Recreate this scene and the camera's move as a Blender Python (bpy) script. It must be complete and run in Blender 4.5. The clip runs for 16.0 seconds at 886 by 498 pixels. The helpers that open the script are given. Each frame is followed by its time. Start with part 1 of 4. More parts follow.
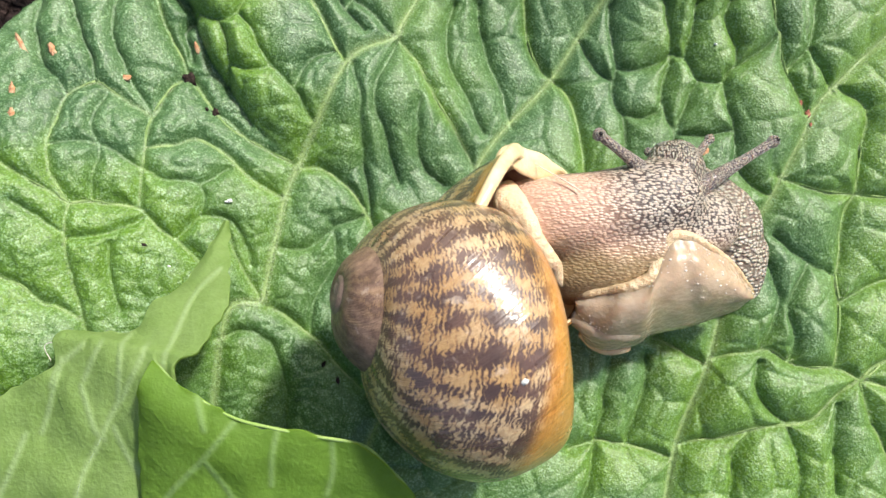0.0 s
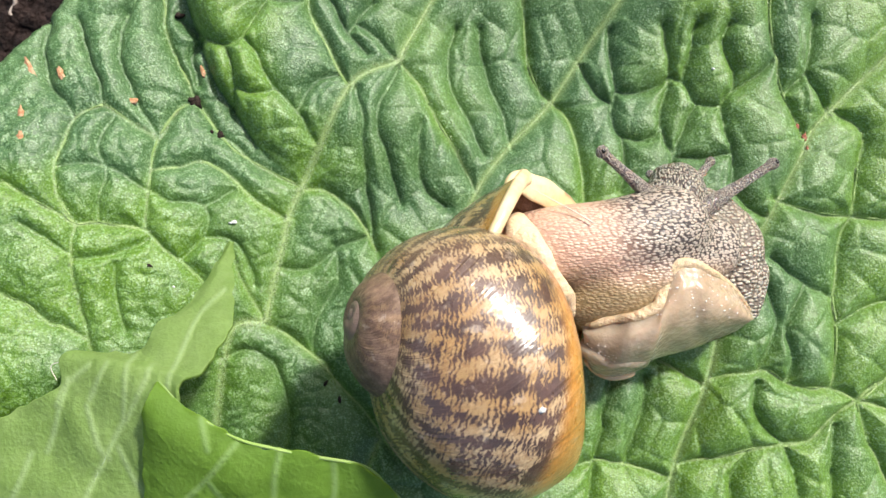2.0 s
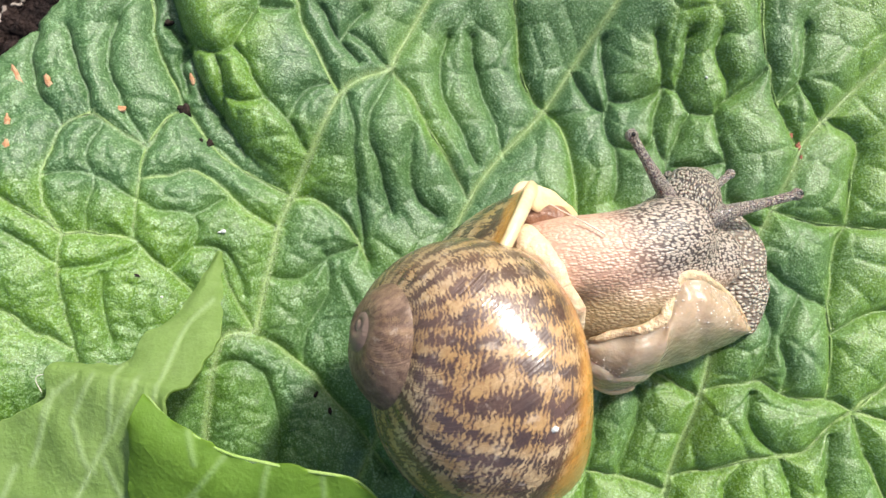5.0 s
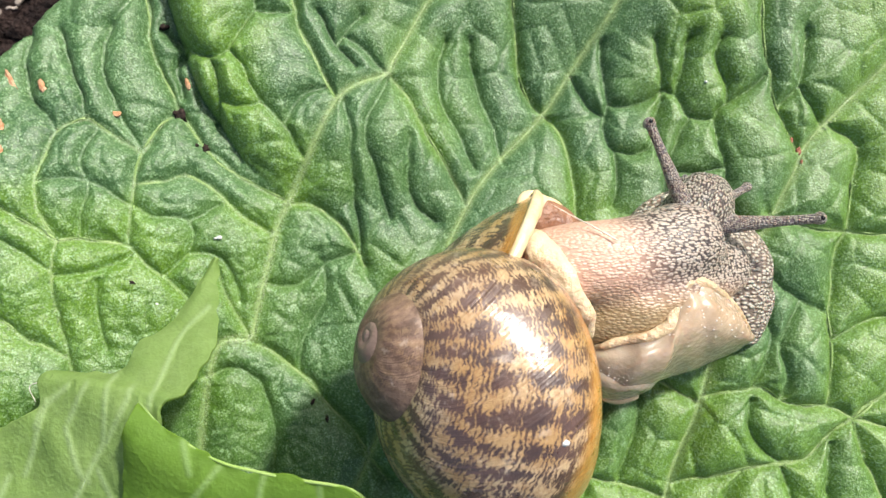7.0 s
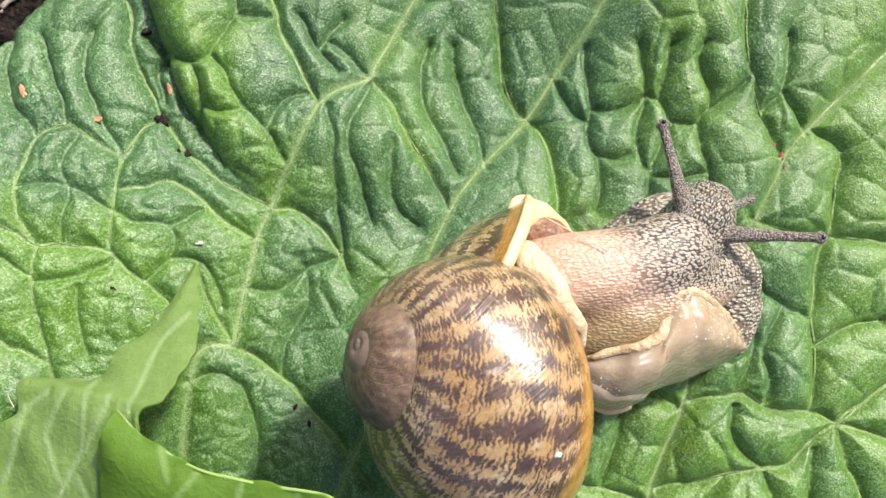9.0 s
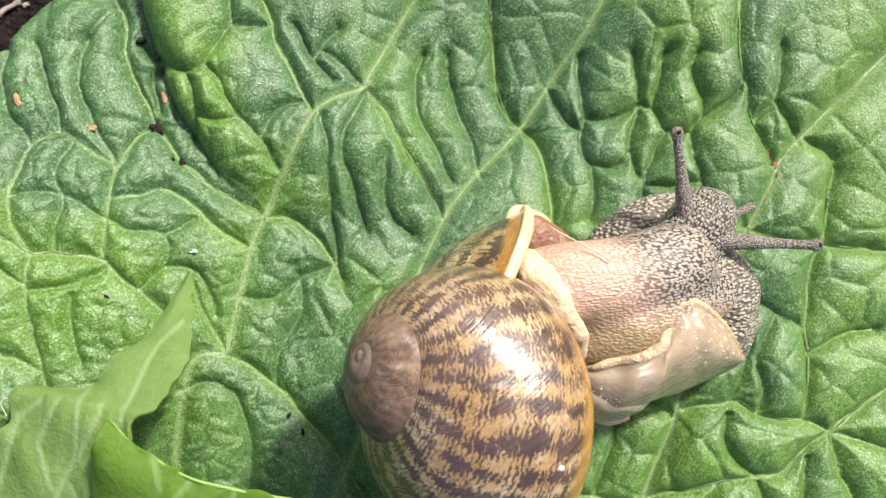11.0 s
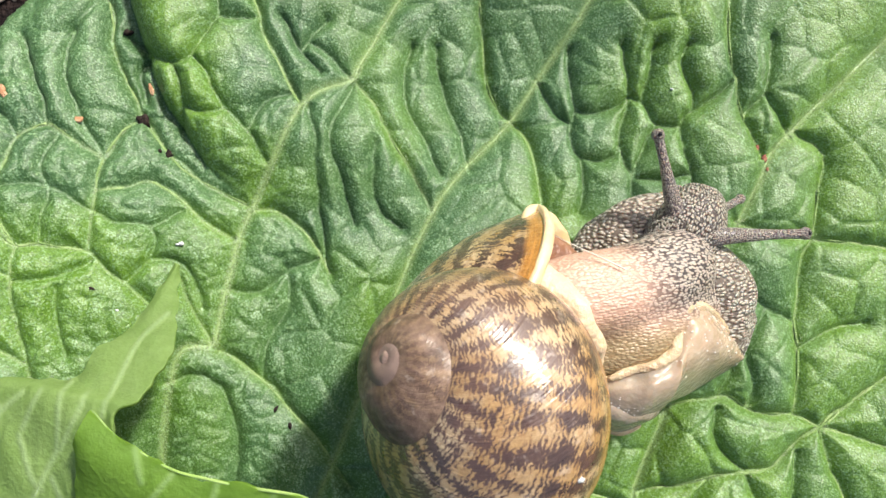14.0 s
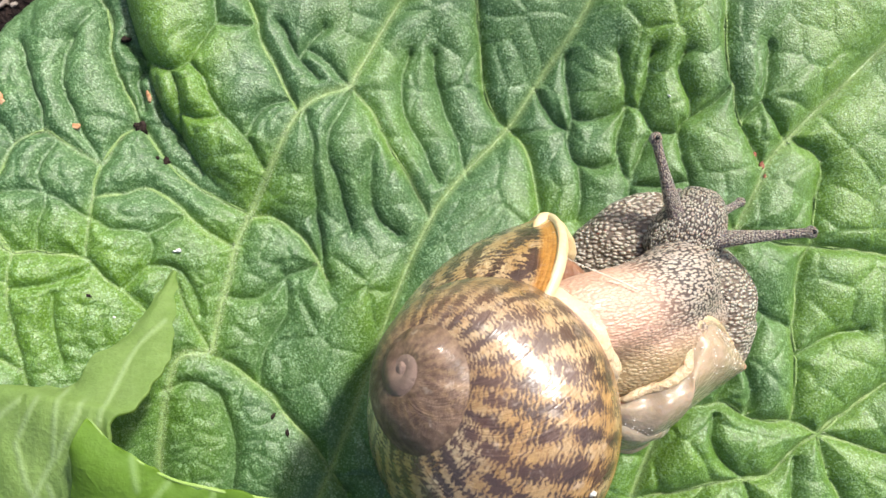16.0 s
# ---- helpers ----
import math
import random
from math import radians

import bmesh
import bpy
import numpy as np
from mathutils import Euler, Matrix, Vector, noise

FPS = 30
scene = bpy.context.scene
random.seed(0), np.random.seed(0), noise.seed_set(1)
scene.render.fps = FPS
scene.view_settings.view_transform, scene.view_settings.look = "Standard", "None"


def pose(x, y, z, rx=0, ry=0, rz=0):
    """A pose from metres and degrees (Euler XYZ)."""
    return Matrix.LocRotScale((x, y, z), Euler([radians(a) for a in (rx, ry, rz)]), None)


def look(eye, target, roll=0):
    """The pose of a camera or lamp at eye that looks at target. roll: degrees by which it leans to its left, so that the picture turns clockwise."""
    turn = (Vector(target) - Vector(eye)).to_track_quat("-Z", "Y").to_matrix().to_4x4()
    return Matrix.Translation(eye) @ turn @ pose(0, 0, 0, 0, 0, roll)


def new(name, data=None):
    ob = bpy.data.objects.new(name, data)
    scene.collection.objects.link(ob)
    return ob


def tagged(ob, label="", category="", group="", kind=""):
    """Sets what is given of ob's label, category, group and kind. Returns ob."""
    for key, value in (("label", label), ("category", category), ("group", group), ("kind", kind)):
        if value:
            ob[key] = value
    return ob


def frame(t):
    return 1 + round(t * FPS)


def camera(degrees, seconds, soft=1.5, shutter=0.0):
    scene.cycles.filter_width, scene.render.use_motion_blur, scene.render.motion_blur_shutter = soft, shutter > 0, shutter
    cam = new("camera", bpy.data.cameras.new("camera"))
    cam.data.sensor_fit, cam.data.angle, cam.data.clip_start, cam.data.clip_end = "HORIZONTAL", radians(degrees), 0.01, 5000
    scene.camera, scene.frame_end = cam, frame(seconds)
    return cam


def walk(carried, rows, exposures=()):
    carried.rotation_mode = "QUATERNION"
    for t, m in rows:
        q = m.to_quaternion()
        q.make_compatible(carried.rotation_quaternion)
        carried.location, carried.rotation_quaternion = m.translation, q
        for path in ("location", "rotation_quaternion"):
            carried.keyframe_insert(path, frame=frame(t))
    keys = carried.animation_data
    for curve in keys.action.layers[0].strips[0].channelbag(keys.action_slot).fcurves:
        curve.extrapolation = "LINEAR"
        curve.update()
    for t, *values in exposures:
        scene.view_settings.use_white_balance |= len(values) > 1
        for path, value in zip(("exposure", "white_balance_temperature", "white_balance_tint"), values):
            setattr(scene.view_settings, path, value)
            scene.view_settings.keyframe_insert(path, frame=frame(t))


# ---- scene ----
PATH = [
    (0, pose(-0.00001, -0.00129, 0.09573, 1.14, -2.01, 0.69)),
    (0.5, pose(0.00004, -0.00146, 0.09584, 1.46, -1.93, 0.69)),
    (1, pose(-0.00023, -0.00080, 0.09640, 1.55, -1.95, 0.73)),
    (1.5, pose(-0.00050, -0.00062, 0.09665, 1.93, -2.03, 0.75)),
    (2, pose(-0.00000, -0.00000, 0.09699, 1.91, -1.89, 0.85)),
    (2.5, pose(0.00049, 0.00030, 0.09736, 2.14, -1.96, 0.89)),
    (3, pose(-0.00046, -0.00053, 0.09690, 2.36, -1.96, 0.85)),
    (3.5, pose(-0.00010, -0.00039, 0.09649, 2.37, -1.97, 0.82)),
    (4, pose(0.00009, 0.00033, 0.09653, 2.31, -2.07, 0.89)),
    (4.5, pose(0.00033, 0.00032, 0.09633, 2.39, -2.20, 0.88)),
    (7, pose(0.00065, 0.00115, 0.09538, 2.42, -2.30, 0.81)),
    (7.5, pose(0.00129, 0.00100, 0.09511, 2.37, -2.18, 0.78)),
    (8, pose(0.00158, 0.00096, 0.09501, 2.45, -2.38, 0.76)),
    (8.5, pose(0.00219, 0.00163, 0.09528, 2.34, -2.35, 0.80)),
    (11, pose(0.00334, 0.00226, 0.09563, 2.79, -2.44, 0.85)),
    (11.5, pose(0.00279, 0.00209, 0.09584, 2.94, -2.51, 0.84)),
    (12, pose(0.00349, 0.00229, 0.09589, 3.03, -2.43, 0.92)),
    (12.5, pose(0.00252, 0.00185, 0.09540, 3.15, -2.57, 0.87)),
    (13, pose(0.00282, 0.00202, 0.09528, 3.05, -2.63, 0.91)),
    (13.5, pose(0.00453, 0.00142, 0.09541, 2.90, -2.47, 0.91)),
    (14, pose(0.00472, 0.00121, 0.09518, 2.93, -2.51, 0.95)),
    (14.5, pose(0.00511, 0.00137, 0.09543, 2.90, -2.48, 0.96)),
    (15, pose(0.00515, 0.00160, 0.09539, 2.89, -2.40, 0.99)),
    (15.5, pose(0.00440, 0.00163, 0.09526, 2.87, -2.33, 0.98)),
    (16, pose(0.00501, 0.00169, 0.09520, 3.15, -2.52, 0.96)),
]

cam = camera(60, 16.0)
cam.data.dof.use_dof = True
cam.data.dof.focus_distance, cam.data.dof.aperture_fstop = 0.084, 52.0
walk(cam, PATH, exposures=((0, 0.38), (16, 0.38)))
MM = 0.001


# ---- world, sun ----
SUN_FROM = Vector((0.41, 0.55, 0.73)).normalized()
world = bpy.data.worlds.new("sky")
scene.world = world
world.use_nodes = True
wn = world.node_tree.nodes
sky = wn.new("ShaderNodeTexSky")
sky.sky_type, sky.sun_disc = "NISHITA", False
sky.sun_elevation = math.asin(SUN_FROM.z)
sky.sun_rotation = math.atan2(SUN_FROM.x, SUN_FROM.y)
sky.air_density, sky.dust_density = 1.0, 4.0
world.node_tree.links.new(sky.outputs[0], wn["Background"].inputs[0])
wn["Background"].inputs[1].default_value = 0.122
sun = new("sun", bpy.data.lights.new("sun", "SUN"))
sun.data.energy, sun.data.angle, sun.data.color = 4.5, radians(5.0), (1.0, 0.95, 0.87)
sun.matrix_basis = look(SUN_FROM * 2, (0, 0, 0))


# ---- materials ----
class Shade:
    """A small builder of node materials."""

    def __init__(self, name):
        self.mat = bpy.data.materials.new(name)
        self.mat.use_nodes = True
        self.n, self.l = self.mat.node_tree.nodes, self.mat.node_tree.links
        self.bsdf = self.n["Principled BSDF"]
        self.out = self.n["Material Output"]
        self.pos = self.node("ShaderNodeTexCoord").outputs["Object"]

    def node(self, kind, **settings):
        node = self.n.new(kind)
        for key, value in settings.items():
            setattr(node, key, value)
        return node

    def put(self, value, socket):
        if isinstance(value, bpy.types.NodeSocket):
            self.l.new(value, socket)
        else:
            socket.default_value = value

    def attr(self, name):
        return self.node("ShaderNodeAttribute", attribute_name=name).outputs["Fac"]

    def noise(self, scale, detail=3.0, rough=0.55, at=None):
        node = self.node("ShaderNodeTexNoise")
        self.put(at or self.pos, node.inputs["Vector"])
        node.inputs["Scale"].default_value, node.inputs["Detail"].default_value = scale, detail
        node.inputs["Roughness"].default_value = rough
        return node.outputs["Fac"]

    def cells(self, scale, feature="F1", at=None, out="Distance", jitter=1.0):
        node = self.node("ShaderNodeTexVoronoi", feature=feature)
        self.put(at or self.pos, node.inputs["Vector"])
        node.inputs["Scale"].default_value = scale
        node.inputs["Randomness"].default_value = jitter
        return node.outputs[out]

    def math(self, op, a, b=0.0, c=0.0):
        node = self.node("ShaderNodeMath", operation=op)
        for value, socket in zip((a, b, c), node.inputs):
            self.put(value, socket)
        return node.outputs[0]

    def ramp(self, value, low, high, a=0.0, b=1.0):
        node = self.node("ShaderNodeMapRange", interpolation_type="SMOOTHSTEP")
        for v, socket in zip((value, low, high, a, b), node.inputs):
            self.put(v, socket)
        return node.outputs[0]

    def mix(self, fac, a, b, blend="MIX"):
        node = self.node("ShaderNodeMix", data_type="RGBA", blend_type=blend)
        self.put(fac, node.inputs[0])
        for v, socket in ((a, node.inputs[6]), (b, node.inputs[7])):
            self.put((*v, 1.0) if isinstance(v, tuple) and len(v) == 3 else v, socket)
        return node.outputs[2]

    def join(self, x, y, z=0.0):
        node = self.node("ShaderNodeCombineXYZ")
        for v, socket in zip((x, y, z), node.inputs):
            self.put(v, socket)
        return node.outputs[0]

    def split(self, vector):
        node = self.node("ShaderNodeSeparateXYZ")
        self.put(vector, node.inputs[0])
        return node.outputs

    def bump(self, height, distance, strength=1.0, under=None):
        node = self.node("ShaderNodeBump")
        node.inputs["Strength"].default_value, node.inputs["Distance"].default_value = strength, distance
        self.put(height, node.inputs["Height"])
        if under:
            self.put(under, node.inputs["Normal"])
        return node.outputs[0]

    def done(self, color, rough, normal=None, **more):
        self.put((*color, 1.0) if isinstance(color, tuple) else color, self.bsdf.inputs["Base Color"])
        self.put(rough, self.bsdf.inputs["Roughness"])
        if normal:
            self.put(normal, self.bsdf.inputs["Normal"])
        for key, value in more.items():
            self.put(value, self.bsdf.inputs[key.replace("_", " ")])
        return self.mat

    def thin(self, color, amount):
        """Lets part of the light shine through, as a leaf does."""
        glow = self.node("ShaderNodeBsdfTranslucent")
        self.put((*color, 1.0) if isinstance(color, tuple) else color, glow.inputs["Color"])
        both = self.node("ShaderNodeMixShader")
        self.put(amount, both.inputs[0])
        self.l.new(self.bsdf.outputs[0], both.inputs[1])
        self.l.new(glow.outputs[0], both.inputs[2])
        self.l.new(both.outputs[0], self.out.inputs[0])
        return self.mat


def leaf_material():
    s = Shade("leaf_green")
    vein, lush = s.attr("vein"), s.attr("lush")
    big, mid = s.noise(60), s.noise(420)
    # each small cell of the skin has its own tone and gloss
    tone = s.split(s.cells(5600, out="Color"))
    speck = s.noise(4200, 1.0, 0.6)
    base = s.mix(s.ramp(big, 0.35, 0.65), (0.032, 0.100, 0.029), (0.055, 0.140, 0.038))
    base = s.mix(s.math("MULTIPLY", lush, 0.95), base, (0.105, 0.225, 0.005))
    base = s.mix(s.math("MULTIPLY", s.ramp(mid, 0.4, 0.75), 0.25), base, (0.10, 0.22, 0.06))
    base = s.mix(s.math("MULTIPLY", vein, 0.75), base, (0.29, 0.40, 0.15))
    # pale cells and specks paint the glints of fine hairs into the colour
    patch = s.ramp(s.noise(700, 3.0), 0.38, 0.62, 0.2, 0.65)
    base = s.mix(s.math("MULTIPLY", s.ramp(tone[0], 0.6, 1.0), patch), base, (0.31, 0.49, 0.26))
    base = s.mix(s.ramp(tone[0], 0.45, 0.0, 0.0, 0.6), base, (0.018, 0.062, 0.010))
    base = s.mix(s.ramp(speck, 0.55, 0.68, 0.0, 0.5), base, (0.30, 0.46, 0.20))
    normal = s.bump(speck, 0.00012, 0.9)
    s.done(base, s.ramp(tone[1], 0.0, 1.0, 0.42, 0.60), normal, Specular_IOR_Level=0.72, Coat_Weight=0.08, Coat_Roughness=0.4, Coat_Normal=normal)
    return s.thin((0.34, 0.58, 0.02), 0.15)


def young_leaf_material(name="young_leaf_green", low=(0.19, 0.31, 0.08), high=(0.245, 0.37, 0.115), spot=(0.29, 0.41, 0.15), glow=(0.40, 0.54, 0.05), thin=0.40):
    s = Shade(name)
    big, mid, fine = s.noise(70), s.noise(380), s.noise(2400, 2.0)
    base = s.mix(s.ramp(big, 0.3, 0.7), low, high)
    base = s.mix(s.math("MULTIPLY", s.ramp(mid, 0.4, 0.7), 0.35), base, spot)
    net = s.ramp(s.cells(330, "DISTANCE_TO_EDGE"), 0.0, 0.09, 1.0, 0.0)
    base = s.mix(s.ramp(s.noise(1100, 4.0, 0.7), 0.40, 0.62, 0.0, 0.28), base, tuple(c * 0.62 for c in low))
    base = s.mix(s.math("MULTIPLY", net, 0.14), base, tuple(min(1.0, c * 1.25) for c in high))
    base = s.mix(s.math("MULTIPLY", s.attr("vein"), 0.65), base, tuple(min(1.0, c * 1.15 + 0.14) for c in high))
    base = s.mix(s.ramp(fine, 0.5, 0.7, 0.0, 0.25), base, spot)
    normal = s.bump(net, 0.0002, 0.15, s.bump(s.math("ADD", s.math("MULTIPLY", fine, 0.6), s.noise(500)), 0.0004, 0.6))
    s.done(base, 0.65, normal, Specular_IOR_Level=0.3)
    return s.thin(glow, thin)


def plain(name, color, rough, other=None, scale=300.0, bump=0.0, spec=0.5, **more):
    s = Shade(name)
    n = s.noise(scale)
    tint = s.mix(s.ramp(n, 0.3, 0.7), color, other or tuple(c * 0.75 for c in color))
    normal = s.bump(s.noise(scale * 3, 4.0), bump, 0.8) if bump else None
    return s.done(tint, rough, normal, Specular_IOR_Level=spec, **more)


def shell_material():
    s = Shade("shell_horn")
    turn, girth = s.attr("turn"), s.attr("girth")
    warp = s.math("SUBTRACT", s.noise(140, 3.0), 0.5)
    # flames along the growth lines, broken into blocks by paler bands
    ripple = s.attr("ripple")
    wave = s.math("SINE", s.math("ADD", s.math("MULTIPLY", ripple, 172.0), s.math("MULTIPLY", warp, 13.0)))
    block = s.noise(1.0, 1.0, 0.5, s.join(s.math("MULTIPLY", ripple, 30.0), s.math("ADD", s.math("MULTIPLY", girth, 34.0), warp)))
    # fine wandering threads along the whorl
    wiggle = s.math("MULTIPLY", s.math("SUBTRACT", s.noise(2000, 2.0), 0.5), 12.0)
    drift = s.math("MULTIPLY", s.math("SUBTRACT", s.noise(320, 2.0), 0.5), 22.0)
    thread = s.math("SINE", s.math("ADD", s.math("MULTIPLY", girth, 760.0), s.math("ADD", wiggle, drift)))
    fleck = s.noise(1.0, 5.0, 0.72, s.join(s.math("MULTIPLY", ripple, 70.0), s.math("ADD", s.math("MULTIPLY", girth, 170.0), s.math("MULTIPLY", wiggle, 0.3)), warp))
    dark = s.math("ADD", s.math("MULTIPLY", wave, 0.28), s.math("ADD", s.math("MULTIPLY", s.math("SUBTRACT", block, 0.5), 1.6), s.math("ADD", s.math("MULTIPLY", thread, 0.26), s.math("MULTIPLY", s.math("SUBTRACT", fleck, 0.5), 1.9))))
    dark = s.ramp(dark, -0.22, 0.09)
    tan = s.mix(s.ramp(s.noise(170), 0.35, 0.65), (0.45, 0.275, 0.105), (0.60, 0.45, 0.26))
    tan = s.mix(s.math("MULTIPLY", s.ramp(fleck, 0.42, 0.62), 0.55), tan, (0.27, 0.12, 0.035))
    blotch = s.mix(s.ramp(s.noise(210), 0.35, 0.65), (0.038, 0.020, 0.019), (0.090, 0.045, 0.035))
    color = s.mix(s.math("MULTIPLY", dark, 0.95), tan, blotch)
    # plain orange base and last growth, grey worn spire, pale nucleus
    base = s.math("MAXIMUM", s.attr("base"), s.ramp(s.math("ADD", turn, s.math("MULTIPLY", warp, 0.03)), -0.028, -0.017))
    color = s.mix(s.math("MULTIPLY", base, 0.90), color, s.mix(s.ramp(fleck, 0.35, 0.7), (0.62, 0.29, 0.055), (0.42, 0.17, 0.03)))
    color = s.mix(s.math("MULTIPLY", s.ramp(turn, -0.5, -1.1), s.ramp(s.noise(260, 4.0), 0.3, 0.65, 0.1, 0.5)), color, (0.21, 0.125, 0.085))
    worn = s.math("MULTIPLY", s.ramp(turn, -1.12, -1.42), s.ramp(s.noise(300, 4.0), 0.35, 0.6, 0.66, 0.95))
    color = s.mix(worn, color, s.mix(s.ramp(s.math("ADD", s.math("MULTIPLY", s.noise(650, 5.0, 0.7), 0.75), s.math("MULTIPLY", s.noise(1.0, 4.0, 0.7, s.join(s.math("MULTIPLY", turn, 160.0), s.math("MULTIPLY", girth, 30.0), warp)), 0.25)), 0.38, 0.66), (0.085, 0.050, 0.033), (0.27, 0.175, 0.12)))
    color = s.mix(s.ramp(turn, -2.2, -2.7), color, s.mix(s.noise(500, 4.0), (0.17, 0.11, 0.085), (0.34, 0.24, 0.19)))
    color = s.mix(s.math("MULTIPLY", s.ramp(s.noise(700, 5.0, 0.7), 0.58, 0.72), 0.5), color, (0.55, 0.45, 0.36))
    lines = s.noise(1.0, 3.0, 0.6, s.join(s.math("MULTIPLY", turn, 190.0), s.math("MULTIPLY", girth, 1.5)))
    normal = s.bump(lines, 0.0004, 0.4, s.bump(s.noise(1100, 5.0, 0.65), 0.0004, 0.45))
    return s.done(color, s.math("ADD", s.ramp(s.noise(500, 4.0), 0.3, 0.7, 0.26, 0.42), s.math("MULTIPLY", worn, 0.25)), normal, Specular_IOR_Level=0.35, Coat_Weight=s.math("SUBTRACT", 1.0, s.math("MULTIPLY", worn, 0.85)), Coat_Roughness=0.20, Coat_IOR=1.7, Coat_Normal=s.bump(s.math("ADD", lines, s.noise(700, 3.0)), 0.0003, 0.35))


def skin_material(name, pale, mid, dark, grain, x_from, x_to, rough=0.32, wet=0.5):
    """Grainy wet skin: pale tubercles between dark furrows, darker from x_from to x_to in the part's own space."""
    s = Shade(name)
    x = s.split(s.pos)[0]
    tone = s.ramp(s.math("ADD", x, s.math("MULTIPLY", s.math("SUBTRACT", s.noise(160), 0.5), 0.004)), x_from, x_to)
    stretch = s.node("ShaderNodeMapping")
    s.put(s.pos, stretch.inputs["Vector"])
    stretch.inputs["Scale"].default_value = (0.62, 1.0, 1.0)
    warp = s.node("ShaderNodeVectorMath", operation="ADD")
    tex = s.node("ShaderNodeTexNoise")
    s.put(s.pos, tex.inputs["Vector"])
    tex.inputs["Scale"].default_value = 500
    small = s.node("ShaderNodeVectorMath", operation="SCALE")
    s.put(tex.outputs["Color"], small.inputs[0])
    small.inputs["Scale"].default_value = 0.0005
    s.put(stretch.outputs[0], warp.inputs[0])
    s.put(small.outputs[0], warp.inputs[1])
    knob = s.ramp(s.cells(grain, "F1", warp.outputs[0], jitter=0.72), 0.72, 0.20)
    furrow = s.mix(tone, mid, dark)
    top = s.mix(tone, pale, s.mix(s.noise(260), (0.40, 0.355, 0.285), (0.62, 0.56, 0.47)))
    color = s.mix(s.ramp(knob, 0.02, 0.70), furrow, top)
    normal = s.bump(knob, 0.00040, 0.9, s.bump(s.noise(1800, 3.0), 0.0002, 0.4))
    return s.done(color, rough, normal, Specular_IOR_Level=wet, Subsurface_Weight=0.2, Subsurface_Radius=(0.003, 0.0014, 0.0008), Subsurface_Scale=0.4)


def torso_material():
    """Fine-grained skin, pink by the shell, dark towards the head, olive on the flank."""
    s = Shade("torso_skin")
    x, y, z = s.split(s.pos)
    wander = s.math("MULTIPLY", s.math("SUBTRACT", s.noise(150), 0.5), 0.006)
    far = s.math("ADD", s.math("ADD", x, s.math("MULTIPLY", y, 0.45)), wander)
    front = s.math("MULTIPLY", s.ramp(far, 0.0015, 0.0095), s.ramp(y, -0.002, 0.003, 0.12, 1.0))
    olive = s.ramp(s.math("ADD", y, wander), 0.0016, -0.0022)
    stretch = s.node("ShaderNodeMapping")
    s.put(s.pos, stretch.inputs["Vector"])
    stretch.inputs["Rotation"].default_value = (0, 0, -0.25)
    stretch.inputs["Scale"].default_value = (0.5, 1.0, 1.0)
    knob = s.ramp(s.cells(3500, "F1", stretch.outputs[0], jitter=0.75), 0.74, 0.20)
    top = s.mix(front, (0.63, 0.425, 0.32), (0.43, 0.37, 0.305))
    furrow = s.mix(front, (0.50, 0.32, 0.235), (0.060, 0.047, 0.043))
    top = s.mix(s.math("MULTIPLY", olive, s.math("SUBTRACT", 1.0, s.math("MULTIPLY", front, 0.5))), top, (0.36, 0.265, 0.145))
    furrow = s.mix(s.math("MULTIPLY", olive, s.math("SUBTRACT", 1.0, s.math("MULTIPLY", front, 0.5))), furrow, (0.285, 0.205, 0.105))
    color = s.mix(s.ramp(knob, 0.12, 0.60), furrow, top)
    normal = s.bump(knob, 0.00022, 0.45, s.bump(s.noise(1800, 3.0), 0.0002, 0.3))
    return s.done(color, 0.34, normal, Specular_IOR_Level=0.5, Subsurface_Weight=0.15, Subsurface_Radius=(0.003, 0.0014, 0.0008), Subsurface_Scale=0.4)


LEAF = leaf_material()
YOUNG = young_leaf_material()
VEIN = plain("leaf_vein", (0.29, 0.39, 0.16), 0.6, (0.17, 0.28, 0.08), 700, 0.0004, 0.3)
YOUNG_TOP = young_leaf_material("young_leaf_top", (0.12, 0.24, 0.03), (0.17, 0.31, 0.045), (0.20, 0.34, 0.07), (0.46, 0.60, 0.03), 0.48)
PALE_VEIN = plain("pale_vein", (0.36, 0.47, 0.21), 0.7, (0.31, 0.42, 0.17), 400, 0.0003, 0.2)
YOUNG_VEIN = plain("young_vein", (0.30, 0.42, 0.13), 0.7, (0.24, 0.37, 0.09), 400, 0.0003, 0.2)
SOIL = plain("soil", (0.010, 0.0065, 0.006), 0.95, (0.045, 0.029, 0.025), 420, 0.004, 0.2)
STRAW = plain("dry_straw", (0.42, 0.36, 0.31), 0.8, (0.26, 0.21, 0.18), 600, 0.0005, 0.2)
CRUMB_SLIT = plain("dark_crumb_slit", (0.020, 0.014, 0.011), 0.9, (0.05, 0.035, 0.028), 900, 0.0006, 0.2)
SCAR = plain("brown_scar", (0.44, 0.21, 0.10), 0.8, (0.60, 0.38, 0.23), 900, 0.0004, 0.2)
RED = plain("red_scar", (0.24, 0.075, 0.05), 0.7, (0.36, 0.17, 0.10), 900, 0.0003, 0.3)
WHITE = plain("white_grit", (0.72, 0.74, 0.70), 0.6, None, 900, 0.0003)
SHELL = shell_material()
NUCLEUS = plain("shell_apex", (0.36, 0.25, 0.20), 0.4, (0.24, 0.155, 0.12), 700, 0.0003)
LIP = plain("lip_cream", (0.78, 0.63, 0.40), 0.30, (0.72, 0.53, 0.28), 260, 0.0003, 0.5, Subsurface_Weight=0.15, Subsurface_Radius=(0.004, 0.002, 0.001), Subsurface_Scale=0.4)
